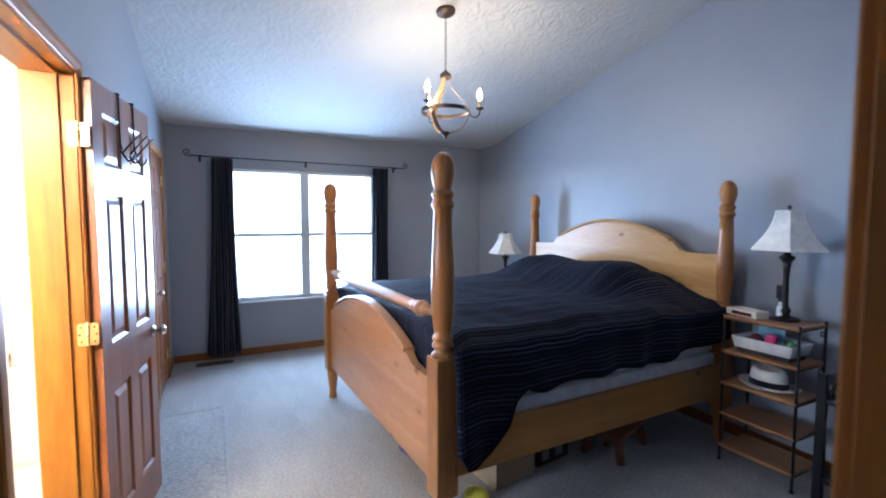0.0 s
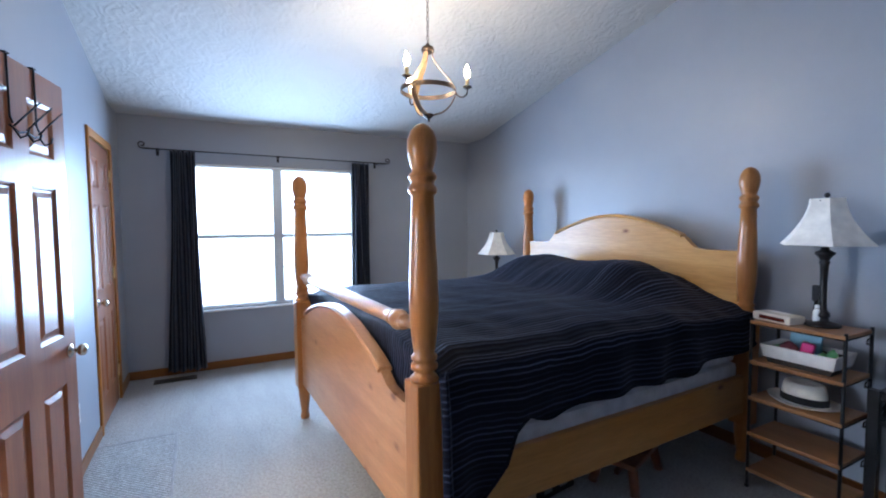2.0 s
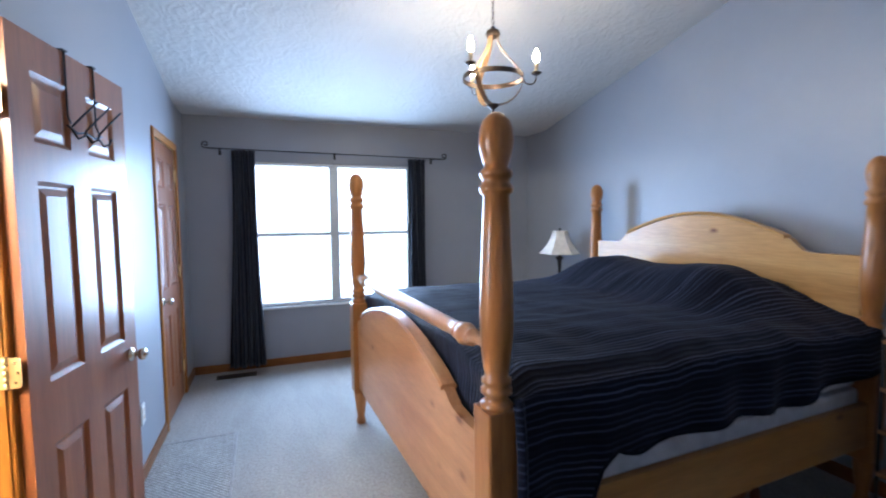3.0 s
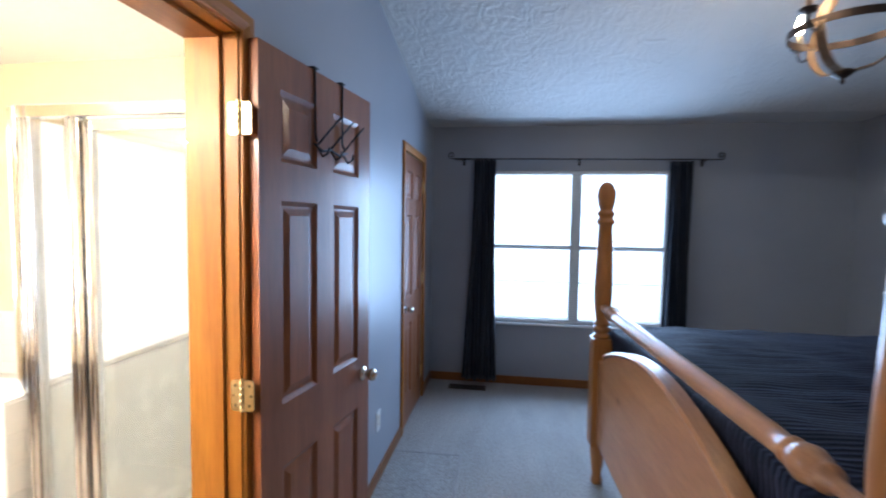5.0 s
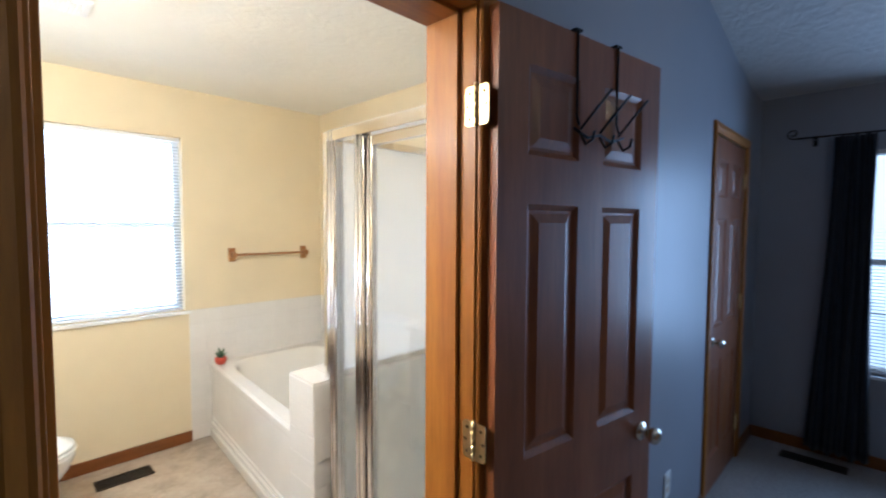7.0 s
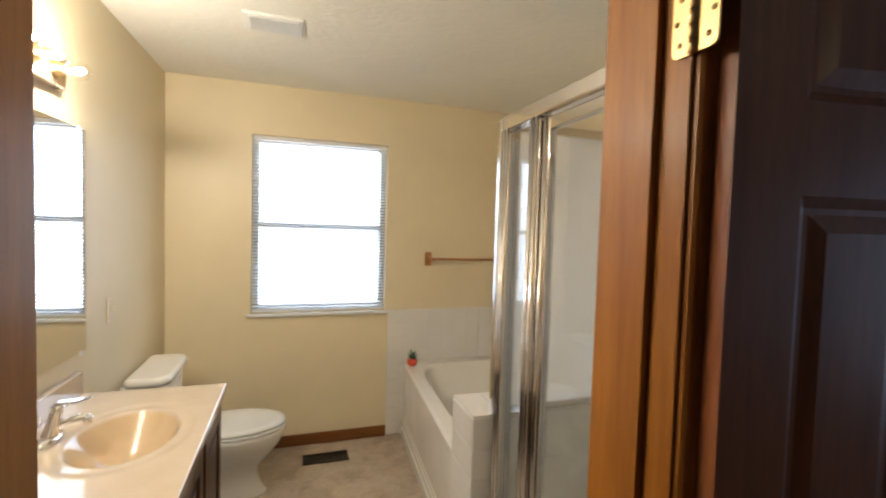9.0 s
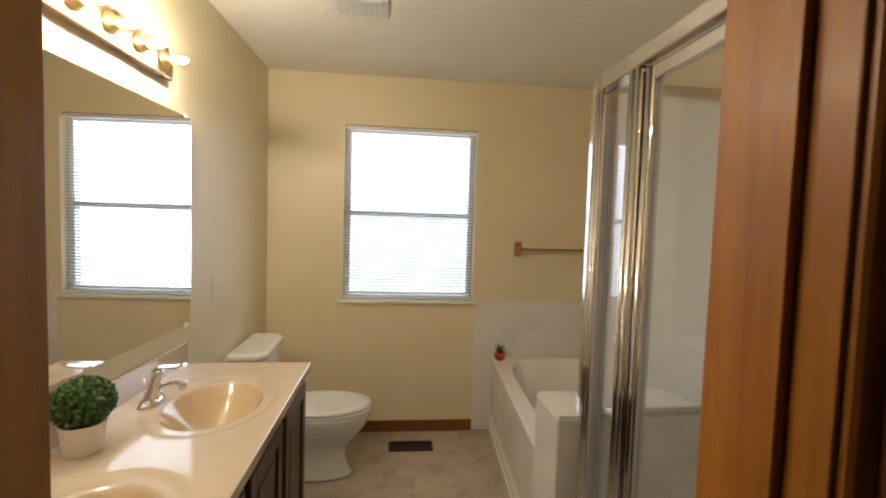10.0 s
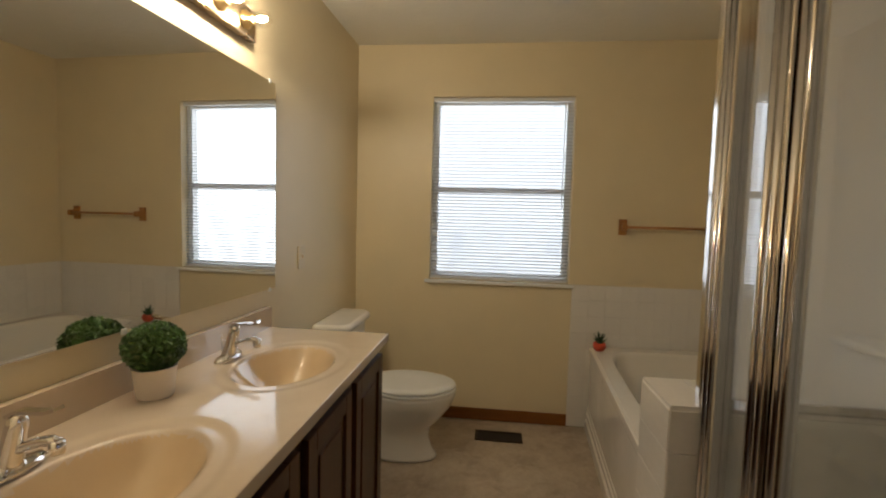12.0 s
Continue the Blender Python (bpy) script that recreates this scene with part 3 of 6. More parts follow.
def build_door_frames():
    casing_set("trim_bath_door_bedroom", XW, 1, DY0, DY1, DTOP, "moulded honey-oak casing around the bathroom doorway")
    casing_set("trim_bath_door_inside", BE, -1, DY0, DY1, DTOP, "moulded honey-oak casing on the bathroom side of the doorway")
    casing_set("trim_closet_door", XW, 1, 5.293, 5.997, DTOP, "moulded honey-oak casing around the closet door")
    ob = empty("door_frame_1", Matrix(), "honey-oak door jamb of the open bathroom doorway", "door frame", "structure")
    for nm, y0, y1, s0, s1 in (("jamb", DY0 - 0.018, DY0, DY0, DY0 + 0.012), ("jamb", DY1, DY1 + 0.018, DY1 - 0.012, DY1)):
        bm = box(BE, XW, y0, y1, 0, DTOP, 0.002)
        part(nm, bm, M["trim_z"], ob)
        part("stop", box(BE + 0.001, XW - 0.047, s0, s1, 0.007, DTOP, 0.002), M["trim_z"], ob)
    part("head_jamb", box(BE, XW, DY0 - 0.018, DY1 + 0.018, DTOP, DTOP + 0.018, 0.002), M["trim_y"], ob)
    part("stop", box(BE + 0.001, XW - 0.047, DY0 + 0.012, DY1 - 0.012, DTOP - 0.012, DTOP, 0.002), M["trim_y"], ob)
    part("threshold", box(BE, XW - 0.045, DY0, DY1, -0.004, 0.006, 0.002), M["nickel"], ob, "thin metal carpet strip")
    # entry doorway seen edge-on at the start
    ob = empty("door_frame_2", Matrix(), "dark-stained oak jamb of the bedroom entry", "door frame", "structure")
    for x0, x1 in ((-0.088, -0.07), (0.69, 0.708)):
        part("jamb", box(x0, x1, YS - T, YS, 0, DTOP, 0.002), M["trim_z"], ob)
    part("head_jamb", box(-0.088, 0.708, YS - T, YS, DTOP, DTOP + 0.018, 0.002), M["trim_x"], ob)
    for x0, x1 in ((-0.135, -0.078), (0.698, 0.755)):
        part("leg", box(x0, x1, YS, YS + 0.015, 0, DTOP + 0.07, 0.004), M["trim_z"], ob)
    part("head", box(-0.076, 0.696, YS, YS + 0.015, DTOP + 0.01, DTOP + 0.07, 0.004), M["trim_x"], ob)


def add_panel(bm, w0, w1, z0, z1, face, sgn):
    """A moulded raised panel sunk into a door face at depth coordinate face (local y)."""
    steps = ((0.0, 0.0), (0.006, -0.004), (0.014, -0.010), (0.022, -0.010), (0.045, -0.003))
    rings = []
    for inset, d in steps:
        y = face + sgn * d
        rings.append([bm.verts.new((x, y, z)) for x, z in ((w0 + inset, z0 + inset), (w1 - inset, z0 + inset), (w1 - inset, z1 - inset), (w0 + inset, z1 - inset))])
    for a, b in zip(rings, rings[1:]):
        for i in range(4):
            bm.faces.new((a[i], a[(i + 1) % 4], b[(i + 1) % 4], b[i]))
    bm.faces.new(rings[-1])


def door_leaf_mesh(w, h, t):
    """Six-panel moulded door, hinge edge at x=0, thickness along y, with sunk panels on both faces."""
    st, mid = 0.10 * w / 0.7, 0.108
    pw = (w - 2 * st - mid) / 2
    cols = ((st, st + pw), (w - st - pw, w - st))
    rows = ((0.20, 0.757), (0.957, 1.584), (1.70, 1.912))
    bm = bmesh.new()
    xs = sorted({0, w, *[c for p in cols for c in p]})
    zs = sorted({0, h, *[r for p in rows for r in p]})
    for face, sgn in ((t / 2, 1), (-t / 2, -1)):
        grid = {(x, z): bm.verts.new((x, face, z)) for x in xs for z in zs}
        for xa, xb in zip(xs, xs[1:]):
            for za, zb in zip(zs, zs[1:]):
                if (xa, xb) in cols and (za, zb) in rows:
                    continue
                bm.faces.new((grid[xa, za], grid[xb, za], grid[xb, zb], grid[xa, zb]))
        for c in cols:
            for r in rows:
                add_panel(bm, c[0], c[1], r[0], r[1], face, sgn)
    for a, b in (((0, 0), (w, 0)), ((w, 0), (w, h)), ((w, h), (0, h)), ((0, h), (0, 0))):
        bm.faces.new([bm.verts.new(p) for p in ((a[0], -t / 2, a[1]), (b[0], -t / 2, b[1]), (b[0], t / 2, b[1]), (a[0], t / 2, a[1]))])
    bmesh.ops.remove_doubles(bm, verts=bm.verts, dist=0.0001)
    bmesh.ops.recalc_face_normals(bm, faces=bm.faces)
    return bm


def door_knob(side):
    """Knob on a rose, sticking out along y."""
    m = pose(0, 0, 0, -90 * side)
    return lathe([(0.028, 0.0), (0.031, 0.004), (0.027, 0.009), (0.012, 0.012), (0.011, 0.028), (0.022, 0.036), (0.0265, 0.046), (0.025, 0.056), (0.014, 0.063), (0.002, 0.064)], 20, m)


def hinge_bm(w):
    """Open butt hinge: two leaves with rounded outer corners and a five-part knuckle."""
    bm = bmesh.new()
    h, r = 0.089, 0.010
    for sg in (-1, 1):
        poly = [(sg * 0.004, 0.0)]
        for cz, a0 in ((r, -90), (h - r, 0)):
            for i in range(6):
                a = radians(a0 + 18 * i)
                poly.append((sg * (w - r + r * math.cos(a)), cz + r * math.sin(a)))
        poly.append((sg * 0.004, h))
        add_prism(bm, poly, "y", -0.0015, 0.0015)
    for k in range(5):
        add_lathe(bm, [(0.0058, k * h / 5 + 0.0004), (0.0058, (k + 1) * h / 5 - 0.0004)], 10, pose(0, -0.003, 0))
    add_lathe(bm, [(0.006, h), (0.0065, h + 0.003), (0.002, h + 0.006)], 10, pose(0, -0.003, 0))
    return bm


def hinge_screws(hinge, w):
    me = mesh_of("screw", lathe([(0.0042, 0), (0.0038, 0.001), (0.001, 0.0012)], 8), M["screw"])
    for sg in (-1, 1):
        for zz, f in ((0.016, 0.62), (0.044, 0.80), (0.073, 0.62)):
            o = new("screw", me)
            o.parent = hinge
            o.matrix_basis = pose(sg * w * f, -0.0015, zz, 90)


def build_bath_door():
    w, h, t = 0.695, 2.025, 0.035
    ang = 81.5
    # hinge edge beside the casing, leaf folded back nearly flat to the wall
    ob = empty("door_1", pose(-0.1875, 3.336, 0.012, 0, 0, ang), "brown-stained six-panel wooden bathroom door standing fully open", "door", "structure")
    part("leaf", door_leaf_mesh(w, h, t), M["door"], ob)
    for side in (1, -1):
        k = part("knob", door_knob(side), M["nickel"], ob, "satin nickel door knob")
        k.matrix_basis = pose(w - 0.06, side * t / 2, 0.885)
    part("latch_plate", box(w - 0.0005, w + 0.001, -0.012, 0.012, 0.857, 0.915), M["nickel"], ob)
    hook = empty("over_door_hook_rack", pose(-0.1875, 3.336, 0.012, 0, 0, ang), "black wire over-door hook rack hung on the bathroom door", "hook rack")
    y = -t / 2
    for x in (0.275, 0.455):
        bm = tube([(x, t / 2 + 0.003, h - 0.05), (x, t / 2 + 0.003, h + 0.004), (x, y - 0.004, h + 0.004), (x, y - 0.004, h - 0.21), (x, y - 0.012, h - 0.235)], 0.0035, 8)
        part("strap", bm, M["black"], hook)
        part("clip", box(x - 0.014, x + 0.014, y - 0.009, t / 2 + 0.008, h + 0.003, h + 0.009, 0.002), M["black"], hook)
    part("cross_bar", tube([(0.255, y - 0.012, h - 0.245), (0.31, y - 0.012, h - 0.262), (0.365, y - 0.012, h - 0.25), (0.42, y - 0.012, h - 0.262), (0.475, y - 0.012, h - 0.245)], 0.004, 8), M["black"], hook)
    for x in (0.28, 0.365, 0.45):
        pts = [(x, y - 0.012, h - 0.255), (x, y - 0.03, h - 0.285), (x, y - 0.05, h - 0.275), (x, y - 0.055, h - 0.255)]
        part("hook", tube(pts, 0.0035, 8), M["black"], hook)
        pts = [(x, y - 0.012, h - 0.245), (x + 0.02, y - 0.04, h - 0.20), (x + 0.04, y - 0.075, h - 0.15)]
        part("hook", tube(pts, 0.0035, 8), M["black"], hook)
    for z in (0.19, 0.998, 1.768):
        hg = part("hinge", hinge_bm(0.034), M["brass"], ob, "polished brass butt hinge")
        hg.matrix_basis = ob.matrix_basis.inverted() @ pose(-0.2085, 3.3065, z)
        hinge_screws(hg, 0.034)


def build_closet_door():
    w, h = 0.70, 2.03
    ob = empty("door_2", pose(XW - 0.02, 5.995, 0.008, 0, 0, -90), "closed brown-stained six-panel closet door", "door", "structure")
    part("leaf", door_leaf_mesh(w, h, 0.035), M["door"], ob)
    k = part("knob", door_knob(1), M["nickel"], ob, "satin nickel door knob")
    k.matrix_basis = pose(w - 0.06, 0.0175, 0.89)
    for z in (0.19, 1.0, 1.78):
        hg = part("hinge", hinge_bm(0.02), M["brass"], ob, "brass hinge knuckle")
        hg.matrix_basis = pose(-0.003, 0.0195, z, 0, 0, 180)


def blind_slats(parent, along, a0, a1, depth, z0, z1, pitch):
    """Mini-blind: headrail, slats, cords, bottom rail; along is the axis of the slats."""
    L = a1 - a0
    me = mesh_of("slat", box(-L / 2, L / 2, -0.0125, 0.0125, -0.0006, 0.0006), M["slat"])
    rot = 0 if along == "x" else 90
    n = int((z1 - z0 - 0.06) / pitch)
    mid = (a0 + a1) / 2
    for i in range(n):
        o = new("slat", me)
        o.parent = parent
        z = z0 + 0.03 + i * pitch
        o.matrix_basis = pose(*((mid, depth, z) if along == "x" else (depth, mid, z)), 0, 0, rot) @ pose(0, 0, 0, 3 if along == "x" else 16)
    def rail(nm, zz0, zz1, half):
        bm = box(a0 - 0.003, a1 + 0.003, depth - half, depth + half, zz0, zz1, 0.002) if along == "x" else box(depth - half, depth + half, a0 - 0.003, a1 + 0.003, zz0, zz1, 0.002)
        part(nm, bm, M["vinyl_frame"], parent)
    rail("headrail", z1 - 0.028, z1 - 0.002, 0.014)
    rail("bottom_rail", z0 + 0.004, z0 + 0.016, 0.012)
    for f in (0.14, 0.86):
        a = a0 + L * f
        p = ((a, depth - 0.0135) if along == "x" else (depth + 0.0135, a))
        part("cord", tube([(*p, z0 + 0.012), (*p, z1 - 0.01)], 0.0009, 5), M["white"], parent)


def build_windows():
    # bedroom: two single-hung units side by side
    ob = empty("window_1", Matrix(), "white vinyl double window with two single-hung sashes, bright daylight behind", "window", "structure")
    y0, y1 = YN + 0.06, YN + 0.12
    mid = 1.145
    for a, b in ((WX0, mid - 0.014), (mid + 0.014, WX1)):
        fr = bmesh.new()
        w = 0.032
        add_box(fr, a, a + w, y0, y1, WZ0, WZ1, 0.003)
        add_box(fr, b - w, b, y0, y1, WZ0, WZ1, 0.003)
        add_box(fr, a + w, b - w, y0, y1, WZ0, WZ0 + w, 0.003)
        add_box(fr, a + w, b - w, y0, y1, WZ1 - w, WZ1, 0.003)
        part("window_frame", fr, M["vinyl_frame"], ob)
        part("meeting_rail", box(a + w, b - w, y0 + 0.005, y1 - 0.005, 1.30, 1.338, 0.003), M["vinyl_frame"], ob)
        for z0, z1, dy in ((WZ0 + w, 1.30, 0.02), (1.338, WZ1 - w, 0.035)):
            p = part("pane", box(a + w, b - w, y0 + dy, y0 + dy + 0.003, z0, z1), M["pane"], ob)
            p.visible_shadow = False
        part("sash_bar", box(a + w, b - w, y0 + 0.016, y0 + 0.028, 0.98, 0.990, 0.002), M["vinyl_frame"], ob)
    part("mullion", box(mid - 0.014, mid + 0.014, y0 - 0.004, y1, WZ0, WZ1, 0.003), M["vinyl_frame"], ob)
    part("window_sill", box(WX0 - 0.03, WX1 + 0.03, YN - 0.028, YN + 0.058, WZ0 - 0.022, WZ0 - 0.001, 0.004), M["vinyl_frame"], ob, "white painted sill board")
    for a, b in ((WX0 + 0.006, mid - 0.006), (mid + 0.006, WX1 - 0.006)):
        bl = empty("window_blind", Matrix(), "white aluminium mini-blind lowered with its slats open", "blind", "", "bedroom window blinds")
        blind_slats(bl, "x", a, b, YN + 0.032, WZ0, WZ1, 0.0215)
    # bathroom: one single-hung unit
    ob = empty("window_2", Matrix(), "white vinyl single-hung bathroom window with bright daylight behind", "window", "structure")
    x0, x1 = BW - 0.12, BW - 0.06
    w = 0.042
    fr = bmesh.new()
    add_box(fr, x0, x1, BY0, BY0 + w, BZ0, BZ1, 0.003)
    add_box(fr, x0, x1, BY1 - w, BY1, BZ0, BZ1, 0.003)
    add_box(fr, x0, x1, BY0 + w, BY1 - w, BZ0, BZ0 + w, 0.003)
    add_box(fr, x0, x1, BY0 + w, BY1 - w, BZ1 - w, BZ1, 0.003)
    part("window_frame", fr, M["vinyl_frame"], ob)
    part("meeting_rail", box(x0 + 0.005, x1 - 0.005, BY0 + w, BY1 - w, 1.515, 1.555, 0.003), M["vinyl_frame"], ob)
    for z0, z1, dx in ((BZ0 + w, 1.515, 0.02), (1.555, BZ1 - w, 0.035)):
        p = part("pane", box(x1 - dx - 0.003, x1 - dx, BY0 + w, BY1 - w, z0, z1), M["pane"], ob)
        p.visible_shadow = False
    part("window_sill", box(BW - 0.058, BW + 0.028, BY0 - 0.03, BY1 + 0.03, BZ0 - 0.022, BZ0 - 0.001, 0.004), M["vinyl_frame"], ob, "white painted sill board")
    bl = empty("window_blind", Matrix(), "white aluminium mini-blind lowered over the bathroom window, slats open", "blind")
    blind_slats(bl, "y", BY0 + 0.006, BY1 - 0.006, BW - 0.032, BZ0, BZ1, 0.0215)
    part("tilt_wand", tube([(BW - 0.012, BY1 - 0.06, BZ1 - 0.03), (BW - 0.012, BY1 - 0.062, 1.42)], 0.003, 6), M["white"], bl)


build_walls()
build_trim()
build_door_frames()
build_bath_door()
build_closet_door()
build_windows()


# ---- bedroom: the bed ----
BED = pose(1.145, 2.925, 0, 0, 0, 2.0)      # foot post base; x runs to the headboard, y to the window
BL, BWID = 2.14, 1.955


def foot_post():
    """Square block below, turned shaft and acorn above."""
    bm = bmesh.new()
    add_lathe(bm, [(0.030, 0.0), (0.034, 0.01), (0.032, 0.03), (0.026, 0.05), (0.034, 0.11), (0.043, 0.19), (0.044, 0.22), (0.036, 0.245)], 20)
    add_box(bm, -0.055, 0.055, -0.055, 0.055, 0.24, 0.88, 0.008)
    add_lathe(bm, [(0.050, 0.878), (0.052, 0.892), (0.040, 0.902), (0.034, 0.915), (0.048, 0.925), (0.048, 0.94), (0.037, 0.95), (0.046, 0.958), (0.046, 0.97), (0.036, 0.98),
                   (0.043, 1.02), (0.051, 1.10), (0.053, 1.17), (0.050, 1.28), (0.044, 1.42), (0.040, 1.538), (0.050, 1.546), (0.052, 1.556), (0.050, 1.566), (0.043, 1.574), (0.042, 1.586),
                   (0.049, 1.594), (0.051, 1.604), (0.046, 1.614), (0.037, 1.621), (0.041, 1.638), (0.050, 1.672), (0.0535, 1.700), (0.051, 1.732), (0.041, 1.760), (0.024, 1.778), (0.010, 1.785), (0.001, 1.787)], 28)
    return bm


def arch_profile(n=28):
    """Top line of the footboard panel over the width, as (y, z)."""
    low, shoulder, top = 0.755, 0.815, 0.955
    ya, yb = 0.40, BWID - 0.21
    mid, half = (ya + yb) / 2, (yb - ya) / 2
    pts = [(0.05, low), (0.22, low), (0.30, low + 0.012), (0.345, low + 0.04), (ya - 0.03, shoulder - 0.005), (ya, shoulder)]
    for i in range(1, n):
        u = -1 + 2 * i / n
        pts.append((mid + half * u, shoulder + (top - shoulder) * math.cos(u * math.pi / 2) ** 0.9))
    pts += [(yb, shoulder), (yb + 0.03, shoulder - 0.005), (yb + 0.06, low + 0.03), (yb + 0.09, low), (BWID - 0.05, low)]
    return pts, ya, yb, shoulder, top, mid, half


def cap_strip(ya, yb, shoulder, top, mid, half, x0, x1, power=0.9, n=28):
    bm = bmesh.new()
    rows = []
    for i in range(n + 1):
        u = -1.04 + 2.08 * i / n
        z = shoulder + (top - shoulder) * max(0.0, math.cos(u * math.pi / 2)) ** power - (0.014 if abs(u) > 1 else 0)
        y = mid + half * u
        prof = [(x0, z + 0.002), (x1, z + 0.002), (x1 + 0.004, z + 0.012), (x1 - 0.004, z + 0.024), (x0 + 0.004, z + 0.024), (x0 - 0.004, z + 0.012)]
        rows.append([bm.verts.new((x, y, zz)) for x, zz in prof])
    for a, b in zip(rows, rows[1:]):
        for k in range(6):
            f = bm.faces.new((a[k], a[(k + 1) % 6], b[(k + 1) % 6], b[k]))
    bm.faces.new(rows[0])
    bm.faces.new(rows[-1][::-1])
    bmesh.ops.recalc_face_normals(bm, faces=bm.faces)
    return bm


def build_bed():
    bed = empty("bed", BED, "honey-pine four-poster king bed with turned posts and arched boards", "bed")
    for x, y in ((0, 0), (0, BWID), (BL, 0), (BL, BWID)):
        p = part("post", foot_post(), M["pine_z"], bed)
        p.matrix_basis = pose(x, y, 0) @ Matrix.Diagonal((1, 1, 1.0 if x == 0 else 0.982, 1))
    pts, ya, yb, sh, top, mid, half = arch_profile()
    poly = [(0.05, 0.27)] + pts + [(BWID - 0.05, 0.27)]
    part("footboard", prism(poly, "x", -0.022, 0.022), M["pine_foot"], bed, "knotty pine footboard panel with an arched top")
    part("footboard_cap", cap_strip(ya, yb, sh, top, mid, half, -0.032, 0.032), M["pine_foot"], bed)
    # turned cross rail between the foot posts
    prof = [(0.022, 0.04), (0.024, 0.060), (0.014, 0.072), (0.015, 0.12), (0.019, 0.150), (0.030, 0.158), (0.032, 0.168), (0.026, 0.178), (0.037, 0.195), (0.042, 0.218), (0.036, 0.242), (0.027, 0.254), (0.034, 0.262), (0.034, 0.274), (0.026, 0.284), (0.029, 0.33), (0.032, 0.55), (0.033, BWID / 2)]
    prof += [(r, BWID - z) for r, z in prof[-2::-1]]
    part("cross_rail", lathe(prof, 20, pose(0, 0, 1.06, -90)), M["pine_foot"], bed, "turned pine rail between the foot posts")
    # headboard
    n, low, shl, tp = 30, 1.262, 1.285, 1.475
    ya, yb = 0.42, BWID - 0.42
    midh, hh = (ya + yb) / 2, (yb - ya) / 2
    line = [(0.04, low), (0.26, low), (0.31, low + 0.01), (0.35, low + 0.05), (0.375, low + 0.075), (ya, 1.345)]
    line += [(midh + hh * u, 1.345 + (tp - 1.345) * math.cos(u * math.pi / 2)) for u in [-1 + 2 * i / n for i in range(1, n)]]
    line += [(BWID - y, z) for y, z in line[5::-1]]
    poly = [(0.04, 0.35)] + line + [(BWID - 0.04, 0.35)]
    part("headboard", prism(poly, "x", BL - 0.022, BL + 0.022), M["pine_y"], bed, "knotty pine headboard with an arched top")
    part("headboard_cap", cap_strip(ya, yb, 1.345, tp, midh, hh, BL - 0.032, BL + 0.032, 1.0), M["pine_y"], bed)
    for y in (-0.012, BWID + 0.012):
        part("side_rail", box(0.05, BL - 0.05, y - 0.018, y + 0.018, 0.315, 0.535, 0.005), M["pine_x"], bed, "knotty pine side rail")
    for x in (0.45, 1.0, 1.55):
        part("slat", box(x - 0.04, x + 0.04, 0.02, BWID - 0.02, 0.315, 0.335, 0.003), M["pine_y"], bed)
    mt = empty("mattress", BED, "white mattress on a pale box spring set in the bed frame", "mattress")
    part("box_spring", box(0.04, BL - 0.03, 0.015, BWID - 0.015, 0.336, 0.60, 0.025), M["sheet"], mt, "pale grey box spring cover")
    part("mattress_pad", box(0.05, BL - 0.03, 0.02, BWID - 0.02, 0.602, 0.91, 0.05), M["sheet"], mt)


HEM = [(0.03, 0.47), (0.085, 0.37), (0.17, 0.36), (0.24, 0.41), (0.33, 0.56), (0.345, 0.64), (0.41, 0.69), (0.47, 0.66), (0.55, 0.64), (0.70, 0.668), (1.1, 0.675), (1.42, 0.662), (1.52, 0.678), (1.58, 0.700), (1.80, 0.705), (2.10, 0.735)]


def hem_at(x):
    for (a, za), (b, zb) in zip(HEM, HEM[1:]):
        if x <= b:
            return za + (zb - za) * max(0.0, (x - a) / (b - a))
    return HEM[-1][1]


def smooth(a, b, x):
    t = max(0.0, min(1.0, (x - a) / (b - a)))
    return t * t * (3 - 2 * t)


def comforter_top(x, y):
    edge = min(y, BWID - y)
    pillow = 0.17 * smooth(1.28, 1.72, x) * (1 - 0.5 * smooth(1.86, 2.06, x)) * smooth(0.02, 0.55, edge)
    two = 0.018 * math.cos((y - BWID / 2) * 2 * math.pi / 0.9) * smooth(1.4, 1.7, x)
    n1 = noise.noise(Vector((x * 2.3, y * 2.3, 0.3))) * 0.016
    n2 = noise.noise(Vector((x * 7, y * 4, 1.7))) * 0.008 + abs(noise.noise(Vector((x * 3.1 + y, y * 9, 5.2)))) * 0.010
    return 0.965 + 0.028 * smooth(0.0, 0.5, edge) + pillow - two + n1 + n2


